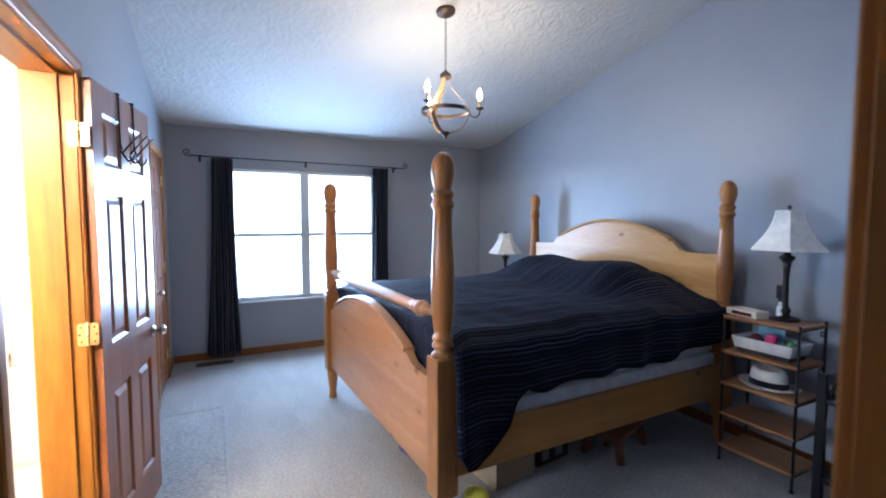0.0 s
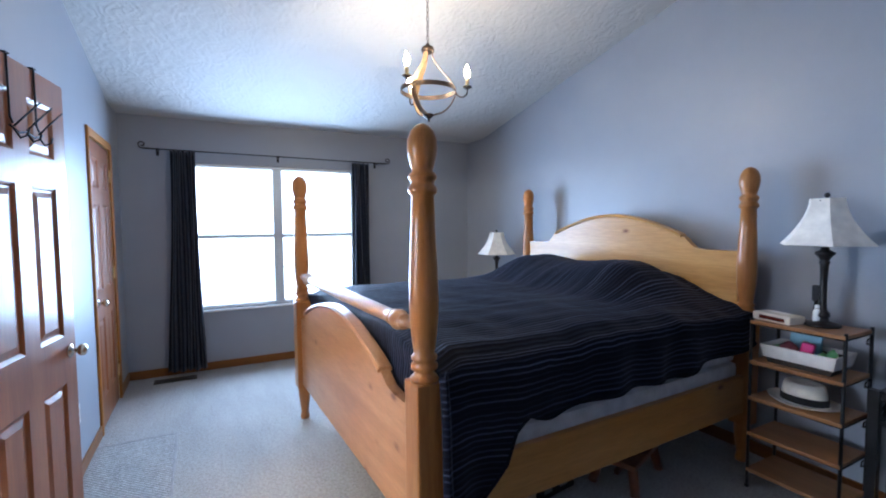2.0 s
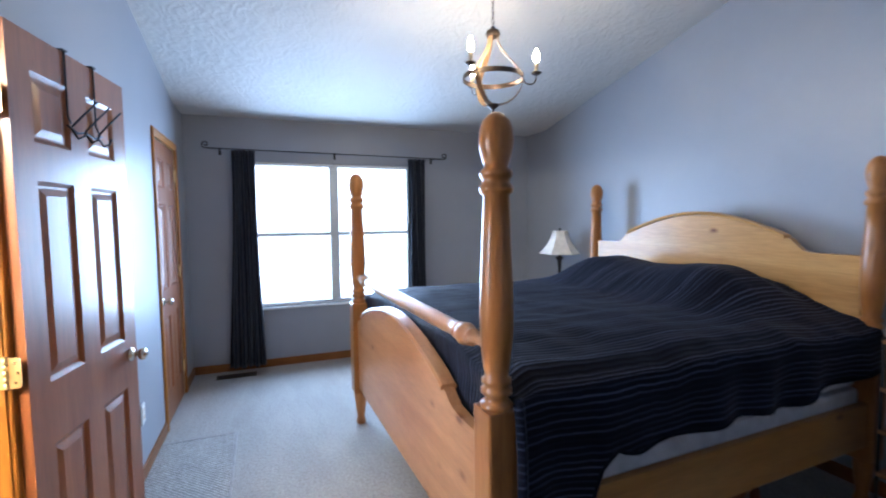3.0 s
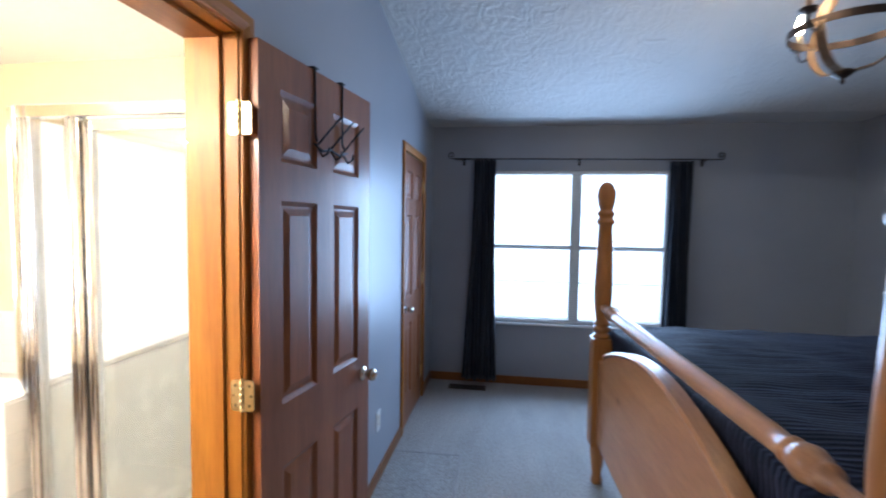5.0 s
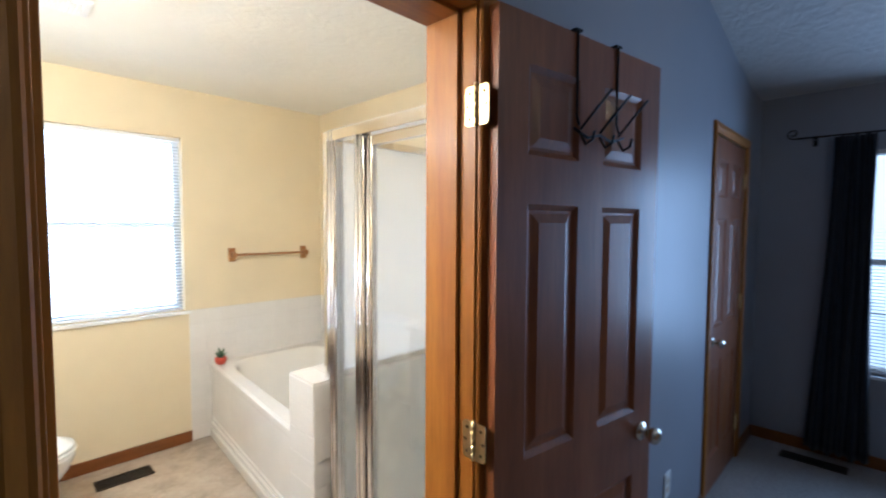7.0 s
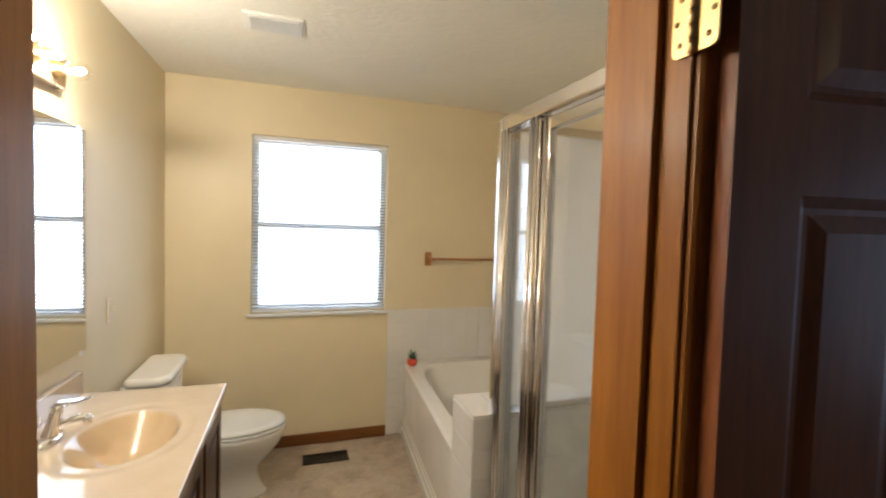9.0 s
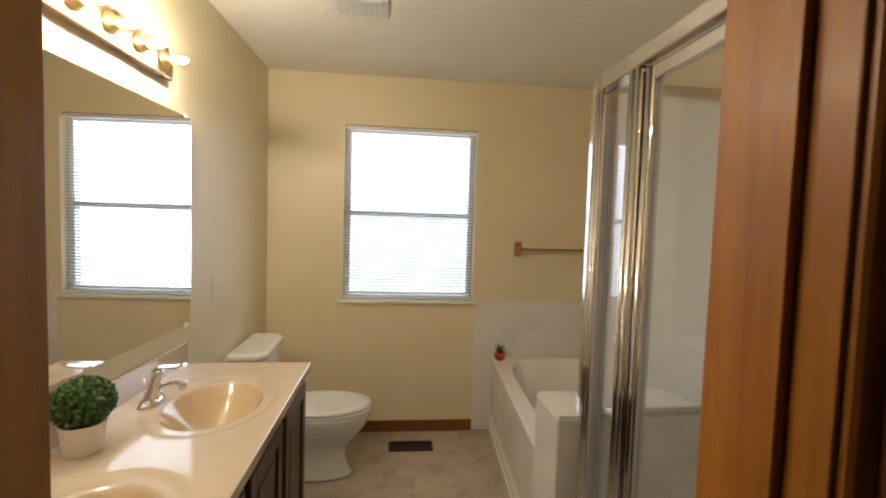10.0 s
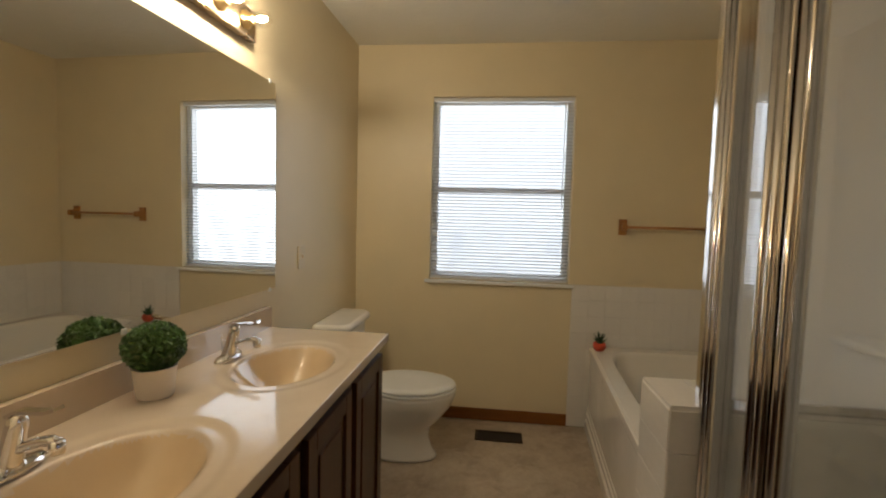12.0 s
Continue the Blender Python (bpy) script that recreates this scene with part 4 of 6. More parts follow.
def build_comforter():
    bm = bmesh.new()
    uv = bm.loops.layers.uv.new("cloth")
    nx, side, top = 110, 26, 90
    x0, x1 = 0.045, BL - 0.035
    rows, us = [], {}
    foot = 14
    for i in range(nx + foot + 1):
        # the first rows hang down inside the footboard
        if i < foot:
            x, drop = x0 + 0.02 * math.sin(i * 1.3) * 0.2, (foot - i) / foot * 0.42
        else:
            x, drop = x0 + (x1 - x0) * (i - foot) / nx, 0.0
        row = []
        for j in range(2 * side + top + 1):
            if j < side or j > side + top:
                k = (side - j) / side if j < side else (j - side - top) / side
                s = -1 if j < side else 1
                yb = 0.0 if s < 0 else BWID
                zt = comforter_top(x, 0.0) - 0.035
                hem = hem_at(x) if s < 0 else 0.55
                if drop:
                    hem = max(hem, 0.0)
                z = zt - (zt - hem) * k
                fold = (0.022 * math.sin(x * 17 + 1.5 * math.sin(x * 5)) + 0.012 * noise.noise(Vector((x * 6, z * 3, 4.0)))) * k
                y = yb + s * (0.055 + 0.018 * math.sin(min(1, k * 2) * math.pi / 2) + fold)
                u = yb + s * (0.06 + (zt - z))
            else:
                f = (j - side) / top
                y = -0.03 + (BWID + 0.06) * f
                z = comforter_top(x, min(max(y, 0), BWID)) - 0.035 * (1 - smooth(0.0, 0.09, min(y + 0.03, BWID + 0.03 - y)))
                u = y
            if drop:
                z -= drop * (1.0 if side <= j <= side + top else 0.0)
            roll = 0.03 * (1 - smooth(0, 0.10, (x - x0))) if not drop else 0.03
            if side <= j <= side + top:
                z -= roll
            v = bm.verts.new((x, y, z))
            us[v] = (u, x - drop)
            row.append(v)
        rows.append(row)
    for a, b in zip(rows, rows[1:]):
        for p, q, r, s in zip(a, b, b[1:], a[1:]):
            f = bm.faces.new((p, q, r, s))
            f.smooth = True
            for lp in f.loops:
                lp[uv].uv = us[lp.vert]
    bmesh.ops.recalc_face_normals(bm, faces=bm.faces)
    hems = [[tuple(r[j].co) for r in rows[foot::2]] for j in (0, -1)]
    ob = solid("comforter", bm, M["comforter"], "dark navy striped comforter spread over bed and pillows, hanging unevenly", "comforter", m=BED)
    md = ob.modifiers.new("thickness", "SOLIDIFY")
    md.thickness, md.offset = 0.016, -1.0
    for path in hems:
        part("hem", tube(path, 0.0075, 6), M["comforter"], ob, "rolled stitched hem")


build_bed()
build_comforter()


# ---- bedroom: window dressing ----
def curtain(name, xt0, xt1, xb0, xb1, z0, z1, waves):
    bm = bmesh.new()
    nu, nv = 72, 40
    grid = []
    for i in range(nv + 1):
        f = i / nv
        z = z1 + (z0 - z1) * f
        a, b = xt0 + (xb0 - xt0) * f ** 1.4, xt1 + (xb1 - xt1) * f ** 1.4
        row = []
        for j in range(nu + 1):
            u = j / nu
            amp = 0.022 + 0.012 * f
            y = YN - 0.085 + amp * math.sin(u * waves * 2 * math.pi + 0.7 * math.sin(f * 2 + u * 5)) + 0.008 * noise.noise(Vector((u * 6, f * 3, waves)))
            row.append(bm.verts.new((a + (b - a) * u + 0.006 * math.sin(f * 5 + u * 9), y, z + 0.006 * math.sin(u * 14) * f)))
        grid.append(row)
    for a, b in zip(grid, grid[1:]):
        for p, q, r, s in zip(a, b, b[1:], a[1:]):
            f = bm.faces.new((p, q, r, s))
            f.smooth = True
    ob = solid(name, bm, M["curtain"], "narrow dark navy cloth curtain hanging gathered from the rod", "curtain", group="bedroom curtains")
    md = ob.modifiers.new("thickness", "SOLIDIFY")
    md.thickness = 0.004


def build_window_dressing():
    curtain("curtain", 0.195, 0.395, 0.115, 0.43, 0.045, 2.125, 5)
    curtain("curtain", 1.915, 2.095, 1.90, 2.11, 0.045, 2.105, 4)
    rod = empty("curtain_rod", Matrix(), "thin black iron curtain rod with scrolled ends above the window", "curtain rod")
    y = YN - 0.085
    part("rod", tube([(0.0, y, 2.135), (1.15, y, 2.128), (2.30, y, 2.118)], 0.006, 8), M["black"], rod)
    for x, s in ((0.0, -1), (2.30, 1)):
        z = 2.135 if s < 0 else 2.118
        pts = []
        for i in range(19):
            a = -90 + i * 24
            r = 0.034 * (1 - i / 24)
            pts.append((x + s * (0.012 + r * math.cos(radians(a)) + 0.01), y, z + 0.034 + r * math.sin(radians(a))))
        part("scroll", tube([(x, y, z)] + pts, 0.005, 8), M["black"], rod)
    for x, z in ((0.09, 2.134), (1.15, 2.128), (2.2, 2.119)):
        bm = tube([(x, YN - 0.003, z - 0.01), (x, y, z - 0.01), (x, y - 0.008, z)], 0.005, 6)
        add_box(bm, x - 0.012, x + 0.012, YN - 0.006, YN - 0.001, z - 0.05, z + 0.02, 0.002)
        part("bracket", bm, M["black"], rod)


build_window_dressing()


def floor_register(name, x0, x1, y0, y1, along, z, label):
    ob = empty(name, pose((x0 + x1) / 2, (y0 + y1) / 2, z), label, "floor vent")
    hx, hy = (x1 - x0) / 2, (y1 - y0) / 2
    b = 0.016
    fr = bmesh.new()
    add_box(fr, -hx, hx, -hy, -hy + b, 0, 0.006, 0.001)
    add_box(fr, -hx, hx, hy - b, hy, 0, 0.006, 0.001)
    add_box(fr, -hx, -hx + b, -hy + b, hy - b, 0, 0.006, 0.001)
    add_box(fr, hx - b, hx, -hy + b, hy - b, 0, 0.006, 0.001)
    part("frame", fr, M["vent_dark"], ob)
    part("backing", box(-hx + 0.002, hx - 0.002, -hy + 0.002, hy - 0.002, 0.0003, 0.001), M["black"], ob)
    L, Wd = (hx, hy) if along == "x" else (hy, hx)
    n = int((L - b) * 2 / 0.012)
    me = mesh_of("slat", box(-0.002, 0.002, -(Wd - b), Wd - b, 0.001, 0.005), M["vent_dark"])
    for i in range(n):
        o = new("slat", me)
        o.parent = ob
        d = -(L - b) + (i + 0.5) * 2 * (L - b) / n
        o.matrix_basis = pose(d, 0, 0) if along == "x" else pose(0, d, 0, 0, 0, 90)


def wall_plate(name, m, kind_of):
    ob = empty(name, m, "almond plastic wall %s cover plate" % kind_of, kind_of)
    part("plate", box(-0.035, 0.035, 0, 0.006, -0.057, 0.057, 0.002), M["almond" if kind_of == "switch" else "white"], ob)
    if kind_of == "outlet":
        for z in (-0.02, 0.02):
            part("socket", box(-0.014, 0.014, 0.006, 0.008, z - 0.013, z + 0.013, 0.003), M["beige"], ob)
    else:
        part("toggle", box(-0.005, 0.005, 0.006, 0.017, -0.004, 0.012, 0.002), M["almond"], ob)


def build_bedroom_floor_things():
    floor_register("floor_vent", 0.0, 0.345, 6.235, 6.345, "x", 0.001, "dark bronze metal floor register in the carpet by the curtain")
    wall_plate("wall_outlet", pose(XW + 0.0005, 4.673, 0.366, 0, 0, -90), "outlet")
    ob = empty("floor_runner", pose(0.035, 3.75, 0.0, 0, 0, 0.9), "thin grey-beige woven runner lying flat on the carpet", "rug")
    part("field", box(-0.222, 0.222, -1.27, 1.27, 0.001, 0.008, 0.002), M["mat"], ob)
    for a, b, c, d in ((-0.238, -0.2225, -1.286, 1.286), (0.2225, 0.238, -1.286, 1.286), (-0.222, 0.222, 1.2705, 1.286), (-0.222, 0.222, -1.286, -1.2705)):
        part("binding", box(a, b, c, d, 0.001, 0.010, 0.004), M["binding"], ob, "stitched binding")


build_bedroom_floor_things()


# ---- bedroom: chandelier ----
def build_chandelier():
    cx, cy = 1.675, 3.965
    zt = ceil_z(cy)
    ob = empty("chandelier", pose(cx, cy, zt), "rustic iron and wood strap chandelier with three lit candle bulbs", "chandelier")
    tilt = math.degrees(math.atan(SLOPE))
    c = part("canopy", lathe([(0.018, -0.028), (0.05, -0.022), (0.064, -0.012), (0.066, 0.0)], 28), M["brown_iron"], ob)
    c.matrix_basis = pose(0, 0, 0, -tilt)
    z0, z1 = -0.02, 2.50 - zt
    n = 14
    step = (z0 - z1) / n
    link = tube(arc((0, 0, 0), 0.008, 0, 360, 10), 0.0016, 5)
    for v in link.verts:
        v.co.z *= 2.0
    me = mesh_of("link", link, M["brown_iron"])
    for i in range(n):
        o = new("chain_link", me)
        o.parent = ob
        o.matrix_basis = pose(0, 0, z0 - step * (i + 0.5), 0, 0, 90 * (i % 2))
    part("cap", lathe([(0.034, z1 - 0.045), (0.040, z1 - 0.03), (0.034, z1 - 0.012), (0.016, z1 - 0.002), (0.008, z1 + 0.012)], 20), M["brown_iron"], ob)
    zr, zb, R = 2.235 - zt, 2.085 - zt, 0.162
    bm = bmesh.new()
    seg = 48
    rr = []
    for i in range(seg):
        a = 2 * math.pi * i / seg
        rr.append([bm.verts.new((r * math.cos(a), r * math.sin(a), z)) for r, z in ((R, zr - 0.013), (R + 0.004, zr - 0.013), (R + 0.004, zr + 0.013), (R, zr + 0.013))])
    for i in range(seg):
        a, b = rr[i], rr[(i + 1) % seg]
        for k in range(4):
            bm.faces.new((a[k], a[(k + 1) % 4], b[(k + 1) % 4], b[k]))
    bmesh.ops.recalc_face_normals(bm, faces=bm.faces)
    part("ring", bm, M["brown_iron"], ob)
    for a in (-26, 94, 214):
        m = pose(0, 0, 0, 0, 0, a)
        pts = []
        for i in range(25):
            f = i / 24
            z = z1 - 0.03 + (zb - z1 + 0.03) * f
            if z > zr:
                g = (z - zr) / (z1 - 0.03 - zr)
                r = 0.026 + (R - 0.006 - 0.026) * (1 - smooth(0, 1, g)) ** 1.35
            else:
                g = (zr - z) / (zr - zb)
                r = (R - 0.006) * math.sqrt(max(0.0, 1 - g ** 2)) * (1 - 0.05 * g) + 0.01
            pts.append((r, 0, z))
        bm = tube(pts, 0, flat=(0.03, 0.005))
        s = part("strap", bm, M["strap"], ob, "weathered wood-look strap")
        s.matrix_basis = m
        rc = 0.235
        arm = arc((0.2, 0, zr - 0.005), 0.035, 180, 360, 10)
        bm = tube([(R, 0, zr)] + arm + [(rc, 0, zr + 0.015)], 0.0045, 8)
        arm_ob = part("arm", bm, M["brown_iron"], ob)
        arm_ob.matrix_basis = m
        cup = part("bobeche", lathe([(0.006, zr + 0.008), (0.022, zr + 0.012), (0.029, zr + 0.022), (0.026, zr + 0.024), (0.012, zr + 0.022)], 18, pose(rc, 0, 0)), M["brown_iron"], ob)
        cup.matrix_basis = m
        cd = part("candle", lathe([(0.0105, zr + 0.022), (0.0105, zr + 0.075), (0.009, zr + 0.077)], 14, pose(rc, 0, 0)), M["candle"], ob)
        cd.matrix_basis = m
        bl = part("bulb", lathe([(0.006, zr + 0.077), (0.012, zr + 0.088), (0.0155, zr + 0.102), (0.013, zr + 0.118), (0.006, zr + 0.138), (0.0012, zr + 0.152)], 14, pose(rc, 0, 0)), M["flame"], ob, "lit flame-shaped bulb")
        bl.matrix_basis = m
    part("finial", lathe([(0.003, zb - 0.038), (0.009, zb - 0.03), (0.006, zb - 0.02), (0.02, zb - 0.012), (0.036, zb + 0.002), (0.03, zb + 0.01), (0.008, zb + 0.016)], 18), M["brown_iron"], ob)


build_chandelier()


# ---- bedroom: lamps, shelf stand and clutter ----
def table_lamp(m, label):
    ob = empty("table_lamp", m, label, "lamp", "", "bedside lamps")
    low = Matrix.Diagonal((1, 1, 0.925, 1))
    part("base", lathe([(0.075, 0.0), (0.078, 0.008), (0.07, 0.016), (0.045, 0.022), (0.028, 0.03), (0.024, 0.045), (0.032, 0.055), (0.03, 0.07), (0.019, 0.085), (0.016, 0.12),
                        (0.015, 0.24), (0.018, 0.33), (0.024, 0.345), (0.018, 0.355), (0.03, 0.375), (0.042, 0.39), (0.04, 0.4), (0.02, 0.41), (0.012, 0.44), (0.006, 0.46), (0.006, 0.66)], 20, low), M["bronze"], ob, "dark bronze turned column")
    n = 6
    rows = []
    bm = bmesh.new()
    for i in range(9):
        f = i / 8
        z = (0.44 + 0.245 * f) * 0.925
        r = 0.075 + 0.125 * (1 - f) ** 1.75
        rows.append([bm.verts.new((r * math.cos(2 * math.pi * (k + 0.5) / n), r * math.sin(2 * math.pi * (k + 0.5) / n), z)) for k in range(n)])
    for a, b in zip(rows, rows[1:]):
        for k in range(n):
            bm.faces.new((a[k], a[(k + 1) % n], b[(k + 1) % n], b[k]))
    bmesh.ops.recalc_face_normals(bm, faces=bm.faces)
    s = part("shade", bm, M["shade"], ob, "white bell-shaped cloth shade")
    md = s.modifiers.new("thickness", "SOLIDIFY")
    md.thickness = 0.003
    part("spider", tube([(-0.07, 0, 0.624), (0.07, 0, 0.624)], 0.0025, 6), M["bronze"], ob)
    part("finial", lathe([(0.004, 0.675), (0.005, 0.69), (0.011, 0.697), (0.013, 0.706), (0.008, 0.715), (0.001, 0.718)], 12, low), M["bronze"], ob)


SX0, SX1, SY0, SY1 = 3.03, 3.30, 2.43, 2.83


def build_shelf_stand():
    ob = empty("shelf_stand", pose(0, 0, 0), "narrow black wrought-iron stand with five wooden shelves", "shelf")
    zs = (0.10, 0.30, 0.495, 0.69, 0.905)
    for x in (SX0, SX1):
        for y in (SY0, SY1):
            part("leg", tube([(x, y, 0.0), (x, y, 0.925)], 0.008, 8), M["black"], ob)
            part("foot", lathe([(0.012, 0), (0.013, 0.006), (0.008, 0.014)], 10, pose(x, y, 0)), M["black"], ob)
    for z in zs:
        part("shelf_board", box(SX0 - 0.012, SX1 - 0.01, SY0 - 0.002, SY1 + 0.002, z - 0.009, z + 0.009, 0.003), M["shelf_wood"], ob, "warm brown wooden shelf board")
        bm = bmesh.new()
        for y in (SY0, SY1):
            add_tube(bm, [(SX0, y, z - 0.012), (SX1, y, z - 0.012)], 0.005, 6)
        for x in (SX0, SX1):
            add_tube(bm, [(x, SY0, z - 0.012), (x, SY1, z - 0.012)], 0.005, 6)
        part("shelf_frame", bm, M["black"], ob)
    for y in (SY0 - 0.003, SY1 + 0.003):
        for z in (0.855, 0.645, 0.45, 0.255):
            pts = []
            for i in range(15):
                a = radians(200 - i * 26)
                r = 0.024 * (1 - i / 22)
                pts.append((SX1 - 0.04 + r * math.cos(a), y, z + r * math.sin(a)))
            part("scroll", tube(pts, 0.003, 6), M["black"], ob)


def clutter_on_shelf():
    z = 0.9145
    # clock radio
    r = empty("clock_radio", pose(3.11, 2.745, z, 0, 0, 78), "beige plastic clock radio with a dark reddish display", "radio")
    part("body", box(-0.10, 0.10, -0.055, 0.055, 0.0, 0.042, 0.010), M["beige"], r)
    part("display", box(-0.075, 0.06, 0.0545, 0.0565, 0.010, 0.030, 0.002), M["screen"], r, "dark red display")
    part("button", box(-0.05, 0.05, -0.03, -0.012, 0.042, 0.046, 0.002), M["white"], r)
    # lotion bottle and dark brush beside the lamp
    b = empty("lotion_bottle", pose(3.17, 2.60, z), "small white bottle with a plain label", "bottle")
    part("body", lathe([(0.018, 0), (0.019, 0.01), (0.019, 0.07), (0.012, 0.082)], 16), M["white"], b)
    part("cap", lathe([(0.011, 0.082), (0.011, 0.10), (0.008, 0.104)], 12), M["white"], b)
    b = empty("hair_brush", pose(3.19, 2.615, z), "black hair brush standing on end behind the bottle", "brush")
    part("handle", lathe([(0.012, 0), (0.011, 0.05), (0.008, 0.13)], 12), M["black"], b)
    part("head", box(-0.012, 0.012, -0.016, 0.016, 0.12, 0.20, 0.006), M["black"], b)
    # lined basket on the second shelf
    z = 0.6995
    bk = empty("storage_basket", pose(3.15, 2.63, z), "dark wicker basket with a white cloth liner, full of small things", "basket")
    def tray(h0, h1, w0, w1, l0, l1, t):
        bm = bmesh.new()
        def ring(w, l, h):
            return [bm.verts.new((x, y, h)) for x, y in ((-w, -l), (w, -l), (w, l), (-w, l))]
        a, b2, c, d = ring(w0, l0, h0), ring(w1, l1, h1), ring(w1 - t, l1 - t, h1), ring(w0 - t, l0 - t, h0 + t)
        for p, q in ((a, b2), (b2, c), (c, d)):
            for i in range(4):
                bm.faces.new((p[i], p[(i + 1) % 4], q[(i + 1) % 4], q[i]))
        bm.faces.new(a[::-1])
        bm.faces.new(d)
        bmesh.ops.recalc_face_normals(bm, faces=bm.faces)
        return bm
    part("wicker_body", tray(0.0, 0.075, 0.085, 0.10, 0.135, 0.155, 0.008), M["wicker"], bk)
    part("liner", tray(0.03, 0.095, 0.096, 0.108, 0.15, 0.164, 0.010), M["liner"], bk, "folded white cloth liner")
    zz = z + 0.045
    c = solid("card_box", box(-0.006, 0.006, -0.07, 0.07, 0, 0.105, 0.002), M["skyblue"], "pale blue card standing in the basket", "card", m=pose(3.20, 2.66, zz, 0, 8, 0))
    c = solid("hair_clip", box(-0.02, 0.02, -0.028, 0.028, 0, 0.085, 0.012), M["pink"], "bright pink plastic hair clip in the basket", "hair clip", m=pose(3.12, 2.625, zz, 12, 0, 10))
    c = solid("scarf", lathe([(0.02, 0), (0.04, 0.02), (0.042, 0.045), (0.02, 0.07), (0.004, 0.078)], 12), M["maroon"], "bundled maroon cloth in the basket", "cloth", m=pose(3.11, 2.69, zz))
    for y, h in ((2.55, 0.05), (2.745, 0.045), (2.51, 0.075)):
        solid("small_packet", lathe([(0.02, 0), (0.026, 0.012), (0.022, h * 0.7), (0.006, h)], 9), M["green"], "small green packet in the basket", "packet", m=pose(3.12, y, zz))
    # hat on the third shelf
    h = empty("hat", pose(3.155, 2.635, 0.5045), "white straw fedora hat with a wide black band", "hat")
    bm = bmesh.new()
    rows = []
    for r, z in ((0.150, 0.014), (0.146, 0.006), (0.12, 0.002), (0.096, 0.004), (0.094, 0.03), (0.088, 0.085), (0.080, 0.108), (0.06, 0.112), (0.03, 0.098), (0.004, 0.094)):
        rows.append([bm.verts.new((0.80 * r * math.cos(2 * math.pi * k / 32), 1.08 * r * math.sin(2 * math.pi * k / 32), z + (0.012 * abs(math.sin(math.pi * k / 32 * 2)) if z < 0.015 else 0))) for k in range(32)])
    for a, b in zip(rows, rows[1:]):
        for k in range(32):
            f = bm.faces.new((a[k], a[(k + 1) % 32], b[(k + 1) % 32], b[k]))
            f.smooth = True
    part("crown_and_brim", bm, M["straw"], h)
    bm = bmesh.new()
    rows = []
    for r, z in ((0.0968, 0.014), (0.0945, 0.05)):
        rows.append([bm.verts.new((0.815 * r * math.cos(2 * math.pi * k / 32), 1.095 * r * math.sin(2 * math.pi * k / 32), z)) for k in range(32)])
    for k in range(32):
        bm.faces.new((rows[0][k], rows[0][(k + 1) % 32], rows[1][(k + 1) % 32], rows[1][k])).smooth = True
    part("band", bm, M["band"], h, "black ribbon band")


def build_black_rack():
    """Dark iron rack with crossed rods, beside the shelf stand."""
    ob = empty("iron_rack", pose(3.10, 2.10, 0), "black iron stand with square posts and crossed rods", "rack")
    x0, x1, y0, y1 = -0.02, 0.22, -0.20, 0.235
    for x in (x0, x1):
        for y in (y0, y1):
            part("post", box(x - 0.02, x + 0.02, y - 0.02, y + 0.02, 0, 0.69, 0.004), M["black"], ob)
    for z in (0.66, 0.545, 0.12):
        for y in (y0, y1):
            part("rail", box(x0 + 0.02, x1 - 0.02, y - 0.01, y + 0.01, z - 0.012, z + 0.012, 0.003), M["black"], ob)
        for x in (x0, x1):
            part("rail", box(x - 0.01, x + 0.01, y0 + 0.02, y1 - 0.02, z - 0.012, z + 0.012, 0.003), M["black"], ob)
    for y in (y0, y1):
        for a, b in ((0.02, 0.19), (0.19, 0.02), (0.09, 0.15)):
            part("cross_rod", tube([(a - 0.01, y, 0.555), (b - 0.01, y, 0.65)], 0.004, 6), M["black"], ob)
    part("top", box(x0 - 0.01, x1 + 0.01, y0 - 0.01, y1 - 0.025, 0.672, 0.69, 0.003), M["black"], ob)
    part("lower_shelf", box(x0 + 0.01, x1 - 0.01, y0, y1, 0.132, 0.144, 0.002), M["black"], ob)
    cup = empty("pencil_cup", pose(3.165, 2.235, 0.6905), "black round cup holding pens and brushes", "cup")
    part("cup_body", lathe([(0.055, 0), (0.06, 0.01), (0.062, 0.19), (0.057, 0.19), (0.052, 0.02)], 20), M["black"], cup)
    rnd = random.Random(5)
    for k in range(7):
        a = k * 0.9
        bx, by = 0.03 * math.cos(a), 0.03 * math.sin(a)
        part("pen", tube([(bx, by, 0.03), (bx * 1.6, by * 1.6, 0.23 + rnd.random() * 0.06)], 0.004, 6), M["white"] if k % 3 == 0 else M["black"], cup)
    t = empty("tissue_box", pose(3.20, 2.02, 0.1445), "small white box on the lower shelf of the rack", "box")
    part("carton", box(-0.06, 0.06, -0.06, 0.06, 0, 0.11, 0.004), M["white"], t)


